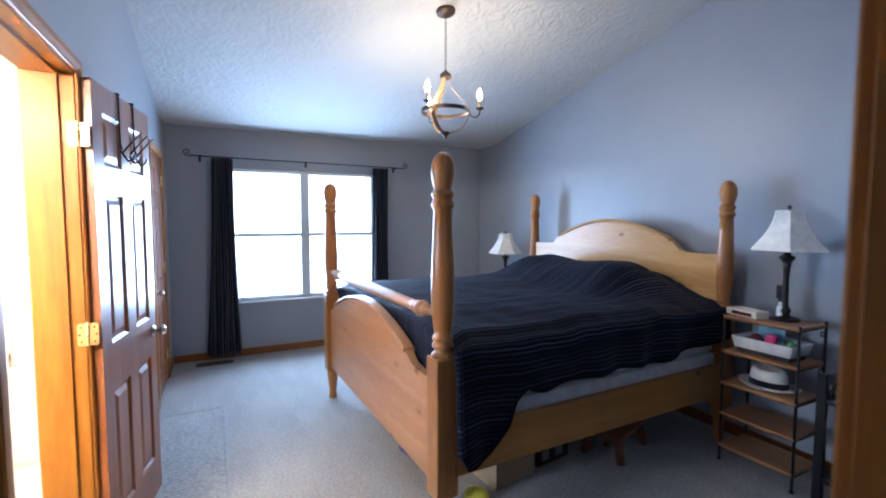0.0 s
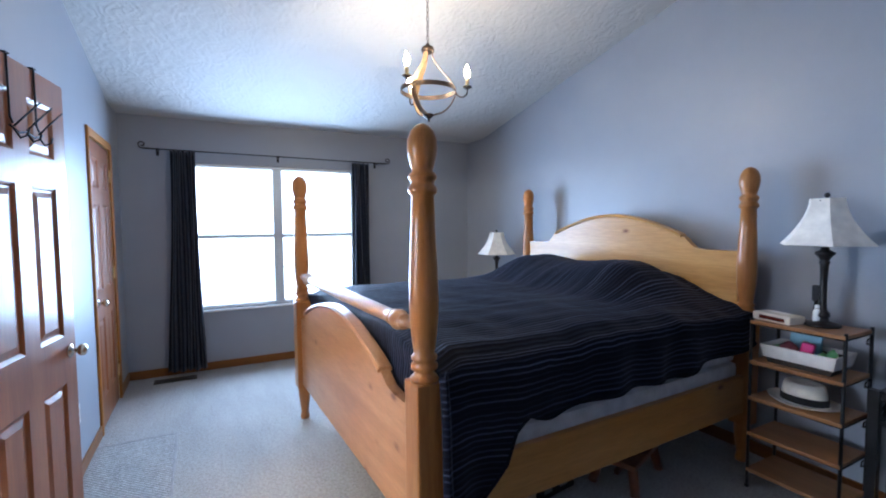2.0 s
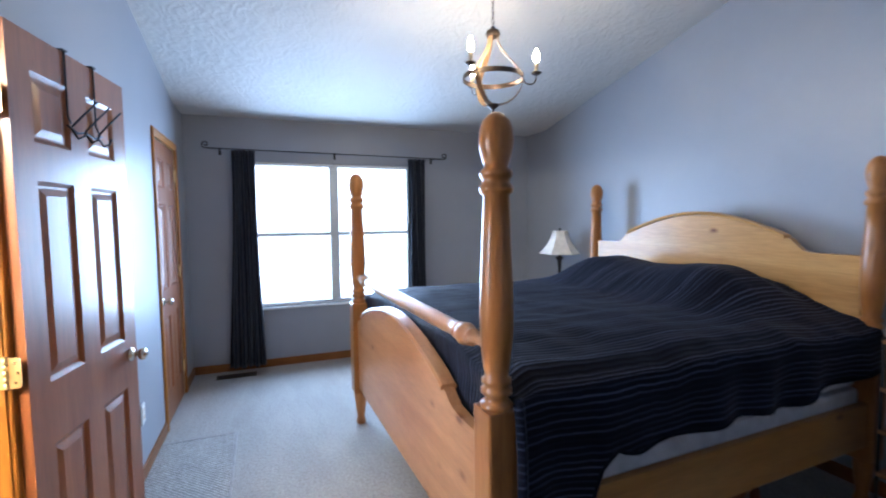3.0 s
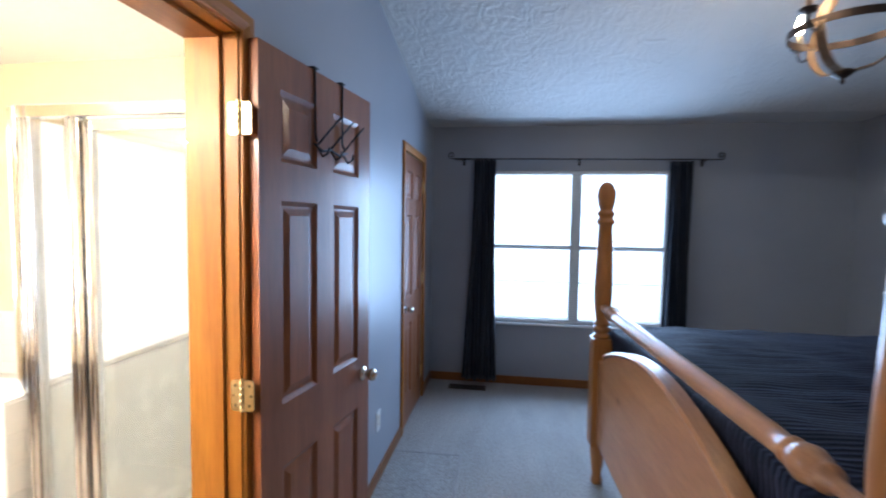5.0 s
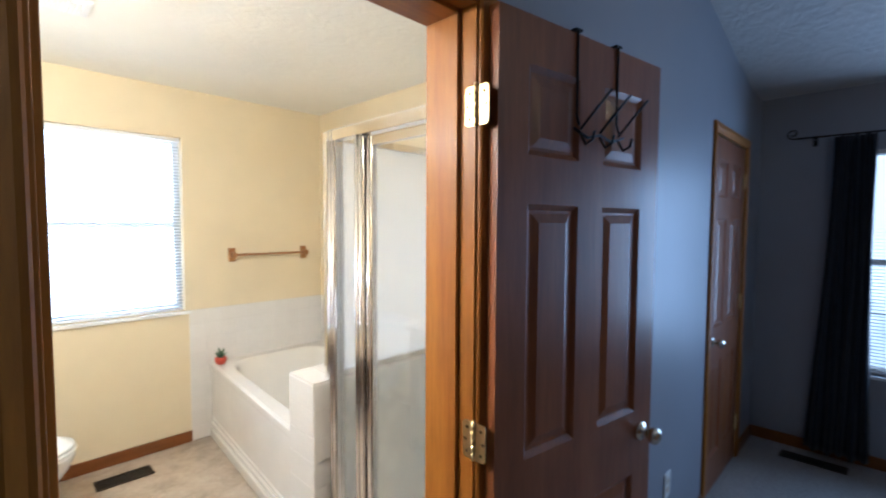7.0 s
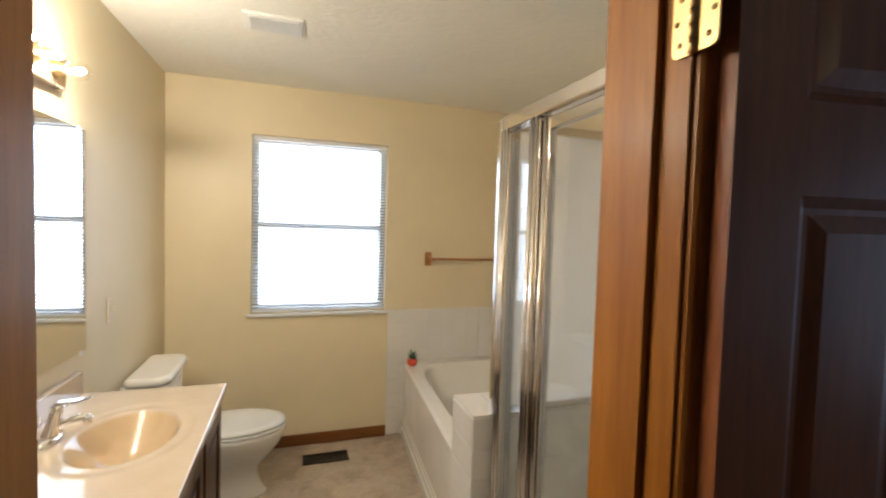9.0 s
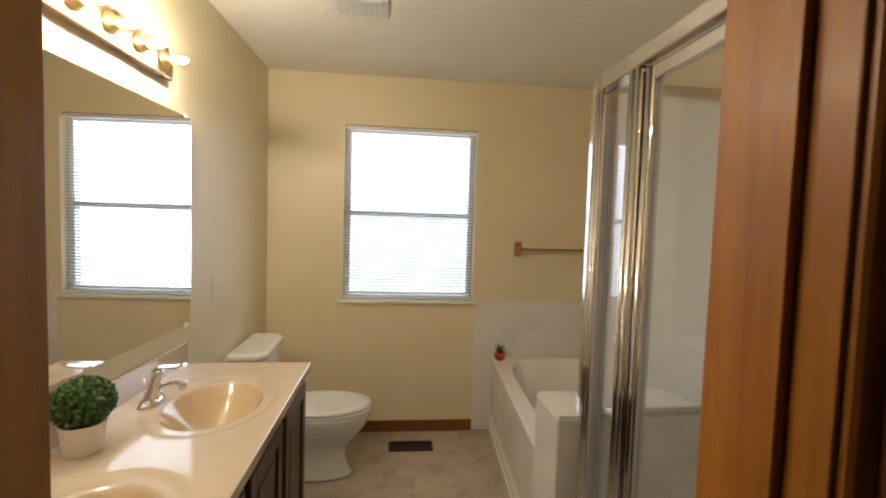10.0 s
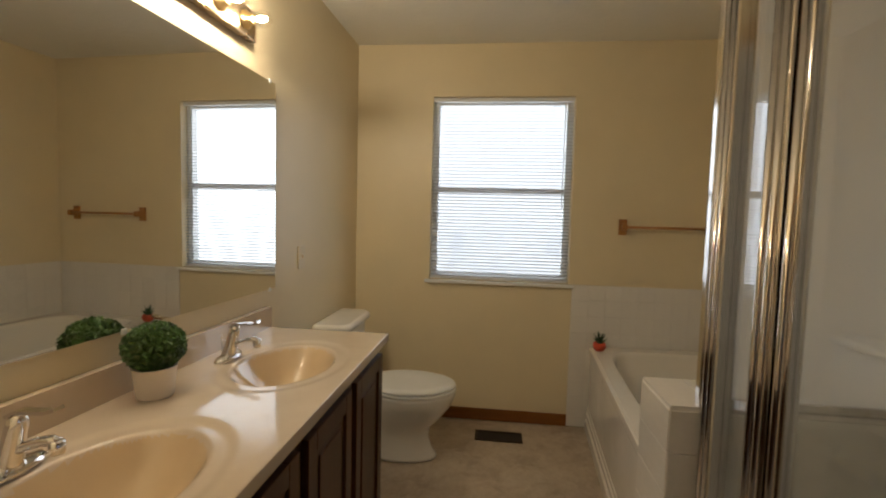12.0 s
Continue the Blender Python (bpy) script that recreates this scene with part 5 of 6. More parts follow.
def build_under_bed():
    b = empty("cardboard_box", pose(1.72, 3.30, 0.0, 0, 0, 9), "plain open cardboard box under the bed", "box")
    w, d, h = 0.15, 0.12, 0.20
    for x0, x1, y0, y1 in ((-w, w, -d, -d + 0.004), (-w, w, d - 0.004, d), (-w, -w + 0.004, -d + 0.004, d - 0.004), (w - 0.004, w, -d + 0.004, d - 0.004)):
        part("side", box(x0, x1, y0, y1, 0, h), M["card"], b)
    part("bottom", box(-w + 0.004, w - 0.004, -d + 0.004, d - 0.004, 0.0, 0.004), M["card"], b)
    c = empty("dark_carton", pose(2.06, 3.36, 0.0, 0, 0, 8), "dark patterned carton under the bed", "box")
    part("carton", box(-0.14, 0.14, -0.10, 0.10, 0, 0.13, 0.004), M["black"], c)
    for x in (-0.07, 0.05):
        part("label", box(x - 0.03, x + 0.03, -0.1025, -0.1005, 0.03, 0.09, 0.0008), M["grey"], c, "dull grey printed panel")
    s = empty("foot_stool", pose(2.55, 3.22, 0.0, 0, 0, 20), "low reddish wooden step stool under the bed rail", "stool")
    part("seat", box(-0.20, 0.20, -0.12, 0.12, 0.135, 0.165, 0.006), M["stool_wood"], s)
    for x in (-0.16, 0.16):
        for y in (-0.09, 0.09):
            bm = tube([(x * 1.15, y * 1.3, 0.0), (x, y, 0.14)], 0.026, 10)
            part("leg", bm, M["stool_wood"], s)
    part("stretcher", box(-0.15, 0.15, -0.012, 0.012, 0.06, 0.09, 0.004), M["stool_wood"], s)
    solid("yellow_toy", lathe([(0.05, 0), (0.07, 0.015), (0.06, 0.035), (0.02, 0.05)], 16), M["yellow"], "flat yellow plastic thing under the bed", "toy", m=pose(1.46, 3.15, 0.0))
    solid("white_carton", box(-0.05, 0.05, -0.03, 0.03, 0, 0.11, 0.004), M["white"], "small white carton under the footboard", "box", m=pose(1.29, 3.16, 0, 0, 0, 8))
    solid("cloth_bin", box(-0.13, 0.13, -0.09, 0.09, 0, 0.20, 0.03), M["blueplastic"], "soft dark blue cloth bin under the bed", "bin", m=pose(1.40, 3.75, 0, 0, 0, 14))


def night_table():
    ob = empty("night_table", pose(3.22, 5.48, 0), "small dark bedside table behind the bed", "table")
    part("tabletop", box(-0.19, 0.19, -0.19, 0.19, 0.68, 0.70, 0.005), M["shelf_wood"], ob)
    for x in (-0.16, 0.16):
        for y in (-0.16, 0.16):
            part("leg", tube([(x, y, 0), (x, y, 0.68)], 0.014, 8), M["black"], ob)


M["grey"] = plain("dull_grey_print", (0.16, 0.16, 0.17), 0.6)
build_shelf_stand()
clutter_on_shelf()
table_lamp(pose(3.185, 2.585, 0.9145), "bedside lamp with dark bronze column and white bell shade, unlit")
night_table()
table_lamp(pose(3.20, 5.47, 0.7005), "unlit bedside lamp with bronze column and white bell shade")
build_black_rack()
build_under_bed()


# ---- bathroom ----
def build_vanity():
    x0, x1, y1 = -1.82, -0.372, 2.548
    ob = empty("vanity_cabinet", pose(0, 0, 0), "dark oak double-sink vanity cabinet with framed doors", "vanity")
    part("side_panel", box(x0, x0 + 0.018, BS + 0.001, y1, 0.0, 0.83, 0.002), M["oak_z"], ob)
    part("side_panel", box(x1 - 0.018, x1, BS + 0.001, y1, 0.0, 0.83, 0.002), M["oak_z"], ob)
    part("toe_kick", box(x0 + 0.018, x1 - 0.018, y1 - 0.075, y1 - 0.06, 0.0, 0.10), M["oak_z"], ob)
    part("bottom", box(x0 + 0.018, x1 - 0.018, BS + 0.002, y1 - 0.018, 0.10, 0.115), M["oak_z"], ob)
    # face frame
    edges = (-1.805, -1.46, -1.41, -1.07, -1.02, -0.70, -0.65, -0.395)
    fr = bmesh.new()
    add_box(fr, x0 + 0.018, x1 - 0.018, y1 - 0.018, y1, 0.775, 0.83, 0.001)
    add_box(fr, x0 + 0.018, x1 - 0.018, y1 - 0.018, y1, 0.10, 0.14, 0.001)
    for a, b in ((x0 + 0.018, -1.80), (-1.47, -1.40), (-1.08, -1.01), (-0.71, -0.64), (-0.40, x1 - 0.018)):
        add_box(fr, a, b, y1 - 0.018, y1 - 0.0005, 0.14, 0.775, 0.001)
    part("face_frame", fr, M["oak_z"], ob)
    for a, b in zip(edges[::2], edges[1::2]):
        z0, z1, y = 0.12, 0.79, y1 + 0.001
        d = bmesh.new()
        s = 0.055
        add_box(d, a, a + s, y, y + 0.019, z0, z1, 0.003)
        add_box(d, b - s, b, y, y + 0.019, z0, z1, 0.003)
        add_box(d, a + s, b - s, y, y + 0.019, z0, z0 + s, 0.003)
        add_box(d, a + s, b - s, y, y + 0.019, z1 - s, z1, 0.003)
        dr = part("door", d, M["oak_z"], ob, "framed dark oak cabinet door")
        pn = bmesh.new()
        add_box(pn, a + s - 0.002, b - s + 0.002, y + 0.002, y + 0.009, z0 + s - 0.002, z1 - s + 0.002)
        add_box(pn, a + s + 0.03, b - s - 0.03, y + 0.009, y + 0.015, z0 + s + 0.03, z1 - s - 0.03, 0.005)
        part("panel", pn, M["oak_z"], dr)


SINKS = ((-1.415, 2.345), (-0.738, 2.33))


def counter_height(x, y):
    z = 0.0
    for cx, cy in SINKS:
        r = math.hypot((x - cx) / 0.205, (y - cy) / 0.150)
        if r < 1:
            z -= 0.128 * (1 - r ** 2.4) ** 1.12
        lip = math.hypot((x - cx) / 0.262, (y - cy) / 0.200)
        z -= 0.0035 * (1 - smooth(0.88, 1.03, lip))
    return z


def build_counter():
    """One cultured-marble sheet with both bowls moulded in."""
    x0, x1, y0, y1, zt = -1.84, -0.370, BS - 0.034, 2.583, 0.862
    bm = bmesh.new()
    nx, ny = 260, 96
    g = []
    for i in range(nx + 1):
        x = x0 + (x1 - x0) * i / nx
        g.append([bm.verts.new((x, y0 + (y1 - y0) * j / ny, zt + counter_height(x, y0 + (y1 - y0) * j / ny))) for j in range(ny + 1)])
    for i in range(nx):
        for j in range(ny):
            f = bm.faces.new((g[i][j], g[i + 1][j], g[i + 1][j + 1], g[i][j + 1]))
            f.smooth = True
            mx, my = x0 + (x1 - x0) * (i + 0.5) / nx, y0 + (y1 - y0) * (j + 0.5) / ny
            # Bowl faces get the marble with the warm bounce in its colour.
            f.material_index = int(min(math.hypot((mx - cx) / 0.205, (my - cy) / 0.150) for cx, cy in SINKS) < 0.96)
    rim = [g[i][0] for i in range(nx + 1)] + [g[nx][j] for j in range(1, ny + 1)] + [g[i][ny] for i in range(nx - 1, -1, -1)] + [g[0][j] for j in range(ny - 1, 0, -1)]
    low = [bm.verts.new((v.co.x, v.co.y, zt - 0.030)) for v in rim]
    for k in range(len(rim)):
        bm.faces.new((rim[k], low[k], low[(k + 1) % len(rim)], rim[(k + 1) % len(rim)]))
    bmesh.ops.recalc_face_normals(bm, faces=bm.faces)
    ob = empty("vanity_countertop", Matrix(), "glossy cream cultured-marble countertop with two moulded oval bowls", "countertop")
    part("countertop", bm, [M["marble"], M["marble_warm_bounce"]], ob)
    part("backsplash", prism([(x0, BS), (x1, BS - 0.032), (x1, BS - 0.010), (x0, BS + 0.022)], "z", zt + 0.0005, 0.948), M["marble"], ob)
    for cx, cy in SINKS:
        part("drain", lathe([(0.024, 0), (0.024, 0.003), (0.018, 0.005), (0.016, 0.002), (0.004, 0.003)], 18, pose(cx, cy, zt - 0.1335)), M["chrome"], ob, "chrome sink drain")
    return ob


def build_faucet(x):
    ob = empty("faucet", pose(x, 2.148, 0.862) @ Matrix.Scale(1.04, 4), "chrome single-lever bathroom faucet on the countertop", "faucet", "", "vanity faucets")
    part("base_plate", lathe([(0.066, 0.0), (0.066, 0.006), (0.058, 0.013), (0.030, 0.017)], 28, Matrix.Diagonal((1.0, 0.38, 1.0, 1.0))), M["chrome"], ob)
    lean = Matrix(((1, 0, 0, 0), (0, 1, 0.26, -0.004), (0, 0, 1, 0), (0, 0, 0, 1)))
    part("body", lathe([(0.026, 0.008), (0.022, 0.022), (0.0185, 0.045), (0.0165, 0.070), (0.017, 0.084), (0.0155, 0.096), (0.011, 0.106), (0.002, 0.109)], 20, lean), M["chrome"], ob)
    pts = [(0, 0.004, 0.034), (0, 0.032, 0.051), (0, 0.062, 0.062), (0, 0.084, 0.066), (0, 0.098, 0.062)]
    part("spout", tube(pts, 0.009, 12), M["chrome"], ob)
    part("aerator", lathe([(0.0115, 0.044), (0.0125, 0.049), (0.0125, 0.064), (0.009, 0.068)], 14, pose(0, 0.094, 0)), M["chrome"], ob)
    pts = [(0, 0.006, 0.103), (0, 0.024, 0.113), (0, 0.052, 0.114), (0, 0.080, 0.116), (0, 0.100, 0.123)]
    part("lever", tube(pts, 0, flat=(0.020, 0.006)), M["chrome"], ob)
    part("lift_rod", tube([(0, -0.022, 0.012), (0, -0.024, 0.075)], 0.0022, 6), M["chrome"], ob)


def build_topiary():
    ob = empty("topiary_plant", pose(-1.098, 2.140, 0.8625), "round green boxwood topiary in a white clay pot", "plant")
    part("pot", lathe([(0.041, 0), (0.043, 0.004), (0.051, 0.074), (0.053, 0.078), (0.048, 0.078), (0.046, 0.066), (0.004, 0.064)], 28), M["pot"], ob, "white tapered clay pot")
    part("stem", tube([(0, 0, 0.06), (0.002, 0, 0.10)], 0.006, 6), M["soil"], ob)
    rnd = random.Random(11)
    bm = bmesh.new()
    c, R = Vector((0, 0, 0.130)), 0.072
    add_lathe(bm, [(0.004, 0.078), (0.042, 0.092), (0.053, 0.128), (0.044, 0.163), (0.01, 0.18)], 12)
    for k in range(2800):
        d = Vector((rnd.gauss(0, 1), rnd.gauss(0, 1), rnd.gauss(0, 1))).normalized()
        p = c + Vector((d.x * R, d.y * R, d.z * R * 0.86)) * (0.80 + 0.22 * rnd.random())
        q = d.to_track_quat("Z", "Y").to_matrix().to_4x4()
        m = Matrix.Translation(p) @ q @ pose(0, 0, 0, rnd.uniform(-60, 60), rnd.uniform(-60, 60), rnd.uniform(0, 360))
        w, l = 0.0038, 0.0056 + 0.0026 * rnd.random()
        vs = [bm.verts.new(m @ Vector(v)) for v in ((-l, 0, 0), (0, -w, 0.001), (l, 0, 0), (0, w, 0.001))]
        bm.faces.new(vs)
    part("foliage", bm, M["leaf"], ob, "dense ball of tiny green leaves")


def build_mirror_and_light():
    tilt = pose(-1.872, BS + 0.015, 0, 0, 0, -1.85)
    ob = empty("vanity_mirror", tilt, "large frameless wall mirror held by small clips above the vanity", "mirror")
    part("glass", box(0, 1.497, -0.012, 0.006, 1.026, 1.880), M["mirror"], ob)
    for x in (0.045, 0.77, 1.48):
        for z in (1.880, 1.024):
            part("clip", box(x - 0.008, x + 0.008, 0.001, 0.009, z - 0.008, z + 0.008, 0.002), M["white"], ob)
    lb = empty("vanity_light_bar", pose(-1.108, BS - 0.016, 2.038, 0, 0, -1.2), "brass bath bar light with a row of lit clear globe bulbs", "light")
    part("bar", box(-0.602, 0.602, 0.001, 0.032, -0.055, 0.055, 0.006), M["brass_bar"], lb, "brushed brass back plate")
    for k in range(8):
        x = -0.525 + 0.15 * k
        m = pose(x, 0.032, 0, -90)
        part("socket", lathe([(0.033, 0), (0.034, 0.006), (0.024, 0.014), (0.019, 0.03), (0.017, 0.034)], 18, m), M["brass"], lb, "brass socket cup")
        part("bulb", lathe([(0.013, 0.030), (0.015, 0.038), (0.023, 0.048), (0.029, 0.062), (0.030, 0.072), (0.025, 0.088), (0.013, 0.098), (0.001, 0.101)], 20, m), M["bulb_glass"], lb, "clear globe bulb").visible_shadow = False
        part("filament", lathe([(0.002, 0.036), (0.008, 0.050), (0.0115, 0.064), (0.008, 0.078), (0.001, 0.083)], 10, m), M["globe"], lb)


def build_toilet():
    cx = -2.465
    ob = empty("toilet", pose(cx, BS, 0), "white porcelain toilet with the lid closed", "toilet")

    def rounded(hw, y0, y1, r, levels):
        """Stack of rounded rectangles: (inset, z) from below upwards."""
        bm = bmesh.new()
        rows = []
        for inset, z in levels:
            ring = []
            for cxx, cyy, a0 in ((hw - r, y1 - r, 0), (-hw + r, y1 - r, 90), (-hw + r * 0.4, y0 + r * 0.4, 180), (hw - r * 0.4, y0 + r * 0.4, 270)):
                q = (r if a0 < 180 else r * 0.4) - inset
                for k in range(7):
                    a = radians(a0 + 15 * k)
                    ring.append(bm.verts.new((cxx + q * math.cos(a), cyy + q * math.sin(a), z)))
            rows.append(ring)
        n = len(rows[0])
        for p, q in zip(rows, rows[1:]):
            for k in range(n):
                bm.faces.new((p[k], p[(k + 1) % n], q[(k + 1) % n], q[k])).smooth = True
        bm.faces.new(rows[0][::-1])
        bm.faces.new(rows[-1])
        bmesh.ops.recalc_face_normals(bm, faces=bm.faces)
        return bm
    part("tank", rounded(0.215, 0.012, 0.20, 0.06, ((0.020, 0.37), (0.008, 0.39), (0.0, 0.735))), M["porcelain"], ob)
    part("tank_lid", rounded(0.232, 0.026, 0.228, 0.075, ((0.008, 0.736), (0.0, 0.745), (0.0, 0.762), (0.006, 0.773), (0.018, 0.779))), M["porcelain"], ob)
    part("flush_lever", tube([(0.15, 0.196, 0.67), (0.15, 0.212, 0.67), (0.09, 0.216, 0.664)], 0.006, 8), M["chrome"], ob)

    def oval_loft(levels, caps=True):
        bm = bmesh.new()
        rows = []
        for cyy, a, b, z in levels:
            rows.append([bm.verts.new((a * math.cos(t) - 0.028, cyy + b * math.sin(t) * (1.0 if math.sin(t) > 0 else 0.86), z)) for t in [2 * math.pi * k / 36 for k in range(36)]])
        for p, q in zip(rows, rows[1:]):
            for k in range(36):
                bm.faces.new((p[k], p[(k + 1) % 36], q[(k + 1) % 36], q[k])).smooth = True
        if caps:
            bm.faces.new(rows[0][::-1])
            bm.faces.new(rows[-1])
        bmesh.ops.recalc_face_normals(bm, faces=bm.faces)
        return bm
    part("bowl", oval_loft([(0.45, 0.100, 0.215, 0.0), (0.45, 0.098, 0.212, 0.015), (0.445, 0.084, 0.19, 0.05), (0.44, 0.078, 0.175, 0.12), (0.44, 0.088, 0.185, 0.17), (0.455, 0.125, 0.225, 0.225), (0.475, 0.162, 0.262, 0.30), (0.49, 0.182, 0.272, 0.365), (0.49, 0.183, 0.272, 0.385)]), M["porcelain"], ob)
    part("bowl_neck", box(-0.13, 0.07, 0.10, 0.30, 0.20, 0.375, 0.03), M["porcelain"], ob)
    part("seat", oval_loft([(0.49, 0.186, 0.275, 0.388), (0.49, 0.189, 0.278, 0.395), (0.49, 0.187, 0.276, 0.404)]), M["white"], ob)
    part("lid", oval_loft([(0.485, 0.184, 0.274, 0.408), (0.485, 0.188, 0.278, 0.414), (0.485, 0.184, 0.274, 0.424), (0.48, 0.15, 0.235, 0.430)]), M["white"], ob)
    for x in (-0.10, 0.04):
        part("hinge", box(x - 0.02, x + 0.02, 0.215, 0.255, 0.388, 0.415, 0.006), M["white"], ob)


KX0, KX1, KY0, KZ = -1.405, -1.196, 3.45, 0.89


def tile_field(parent, origin, du, dv, nu, nv, size, thick, normal):
    """Rows of square tiles with recessed joints on one plane; du and dv are unit vectors."""
    g = 0.0009
    me = tile_field.mesh
    if me is None:
        bm = box(-0.5, 0.5, -0.5, 0.5, 0, 1)
        for v in bm.verts:
            if v.co.z > 0.5:
                v.co.x *= 0.994
                v.co.y *= 0.994
        me = tile_field.mesh = mesh_of("tile", bm, M["tile"])
    o, u, v, n = Vector(origin), Vector(du), Vector(dv), Vector(normal)
    for i in range(nu):
        for j in range(nv):
            w, h = size
            p = o + u * (w * (i + 0.5)) + v * (h * (j + 0.5))
            m = Matrix((u * (w - g), v * (h - g), n * thick)).transposed().to_4x4()
            m.translation = p
            t = new("tile", me)
            t.parent = parent
            t.matrix_basis = m


tile_field.mesh = None


TUB_SPLAY = 0.112


def build_tub():
    x0, x1, y0, y1, rim = BW + 0.012, KX0 - 0.012, 3.532, BN - 0.012, 0.545
    ob = empty("bathtub", Matrix(), "white acrylic built-in bathtub with a moulded apron", "bathtub")
    bm = bmesh.new()
    cx, cy, hx, hy = (x0 + x1) / 2, (y0 + y1) / 2, (x1 - x0) / 2, (y1 - y0) / 2

    def ring(sx, sy, z, p):
        out = []
        for k in range(48):
            t = 2 * math.pi * k / 48
            c, s = math.cos(t), math.sin(t)
            out.append(bm.verts.new((cx + sx * math.copysign(abs(c) ** p, c), cy + sy * math.copysign(abs(s) ** p, s), z)))
        return out
    rows = [ring(hx, hy, 0.0, 0.02), ring(hx, hy, rim - 0.008, 0.02), ring(hx - 0.006, hy - 0.006, rim, 0.03), ring(hx - 0.085, hy - 0.085, rim, 0.35), ring(hx - 0.10, hy - 0.10, rim - 0.02, 0.4),
            ring(hx - 0.16, hy - 0.14, 0.25, 0.5), ring(hx - 0.24, hy - 0.20, 0.13, 0.6), ring(0.05, 0.05, 0.12, 0.9)]
    for a, b in zip(rows, rows[1:]):
        for k in range(48):
            f = bm.faces.new((a[k], a[(k + 1) % 48], b[(k + 1) % 48], b[k]))
            f.smooth = rows.index(a) >= 3
    bm.faces.new(rows[-1])
    bmesh.ops.recalc_face_normals(bm, faces=bm.faces)

    def splay(b):
        """The front runs slightly out of square, wider at the knee-wall end."""
        for v in b.verts:
            v.co.y += TUB_SPLAY * (x1 - v.co.x) / (x1 - x0) * min(1.0, (y1 - v.co.y) / (y1 - y0))
        return b
    part("basin", splay(bm), M["acrylic"], ob)
    for d, za, zb in ((0.016, 0.0, 0.065), (0.011, 0.085, 0.112), (0.006, 0.130, 0.145)):
        part("apron_moulding", splay(box(x0 + 0.01, x1 - 0.002, y0 - d, y0 + 0.001, za, zb, 0.005)), M["acrylic"], ob)
    part("rim_lip", splay(box(x0 + 0.01, x1 - 0.002, y0 - 0.010, y0 + 0.001, rim - 0.045, rim - 0.004, 0.005)), M["acrylic"], ob)
    # tiled surround, set on the two walls and the knee wall
    s = 0.1075
    zt, nv = 0.937, 4
    w = empty("tub_surround_west", Matrix(), "white square wall tiles above the tub under the towel bar", "tiles", "structure")
    part("grout_bed", box(BW, BW + 0.004, 3.511, BN, 0.0, zt), M["grout"], w)
    ny = 9
    sy = (BN - 0.01 - 3.62) / ny
    tile_field(w, (BW + 0.004, 3.62, zt - nv * s + 0.012), (0, 1, 0), (0, 0, 1), ny, 3, (sy, s), 0.0025, (1, 0, 0))
    tile_field(w, (BW + 0.004, 3.62, zt - s + 0.012), (0, 1, 0), (0, 0, 1), ny, 1, (sy, s - 0.012), 0.0025, (1, 0, 0))
    tile_field(w, (BW + 0.004, 3.513, 0.002), (0, 1, 0), (0, 0, 1), 1, 9, (0.105, (zt - 0.002) / 9), 0.0025, (1, 0, 0))
    nw = empty("tub_surround_north", Matrix(), "white square wall tiles along the tub", "tiles", "structure")
    part("grout_bed", box(BW + 0.010, KX0, BN - 0.004, BN, 0.40, zt), M["grout"], nw)
    n = 13
    sx = (KX0 - BW - 0.014) / n
    tile_field(nw, (BW + 0.012, BN - 0.004, zt - nv * s), (1, 0, 0), (0, 0, 1), n, nv, (sx, s), 0.0025, (0, -1, 0))
    k = empty("knee_wall", Matrix(), "low white-tiled wall between tub and shower", "half wall", "structure")
    part("core", box(KX0, KX1, KY0, BN - 0.006, -0.004, KZ - 0.006), M["grout"], k)
    nz = 8
    sz = (KZ - 0.012) / nz
    tile_field(k, (KX0, KY0, 0.0), (1, 0, 0), (0, 0, 1), 1, nz, (KX1 - KX0, sz), 0.0025, (0, -1, 0))
    nd = 10
    sd = (BN - 0.01 - KY0) / nd
    tile_field(k, (KX1, KY0, 0.0), (0, 1, 0), (0, 0, 1), nd, nz, (sd, sz), 0.0025, (1, 0, 0))
    tile_field(k, (KX0, KY0, KZ - 0.006), (1, 0, 0), (0, 1, 0), 1, nd, (KX1 - KX0, sd), 0.006, (0, 0, 1))
    tile_field(k, (KX0, 3.58, KZ - 0.012 - 3 * sz), (0, 1, 0), (0, 0, 1), 9, 3, ((BN - 0.01 - 3.58) / 9, sz), 0.005, (-1, 0, 0))


def build_succulent():
    ob = empty("succulent_plant", pose(-2.895, 3.675, 0.546), "small spiky succulent in a round red pot on the tub rim", "plant")
    part("pot", lathe([(0.022, 0), (0.034, 0.012), (0.04, 0.03), (0.036, 0.05), (0.032, 0.052), (0.028, 0.044), (0.003, 0.042)], 20), M["terracotta"], ob, "glossy round red pot")
    for k in range(13):
        a = k * 137.5
        tilt = 12 + k * 4.2
        l = 0.085 - k * 0.0028
        bm = lathe([(0.006, 0), (0.0085, l * 0.3), (0.006, l * 0.7), (0.0006, l)], 6)
        for v in bm.verts:
            v.co.y *= 0.5
        lf = part("leaf", bm, M["succulent"], ob)
        lf.matrix_basis = pose(0, 0, 0.042, 0, 0, a) @ pose(0, 0, 0, tilt)


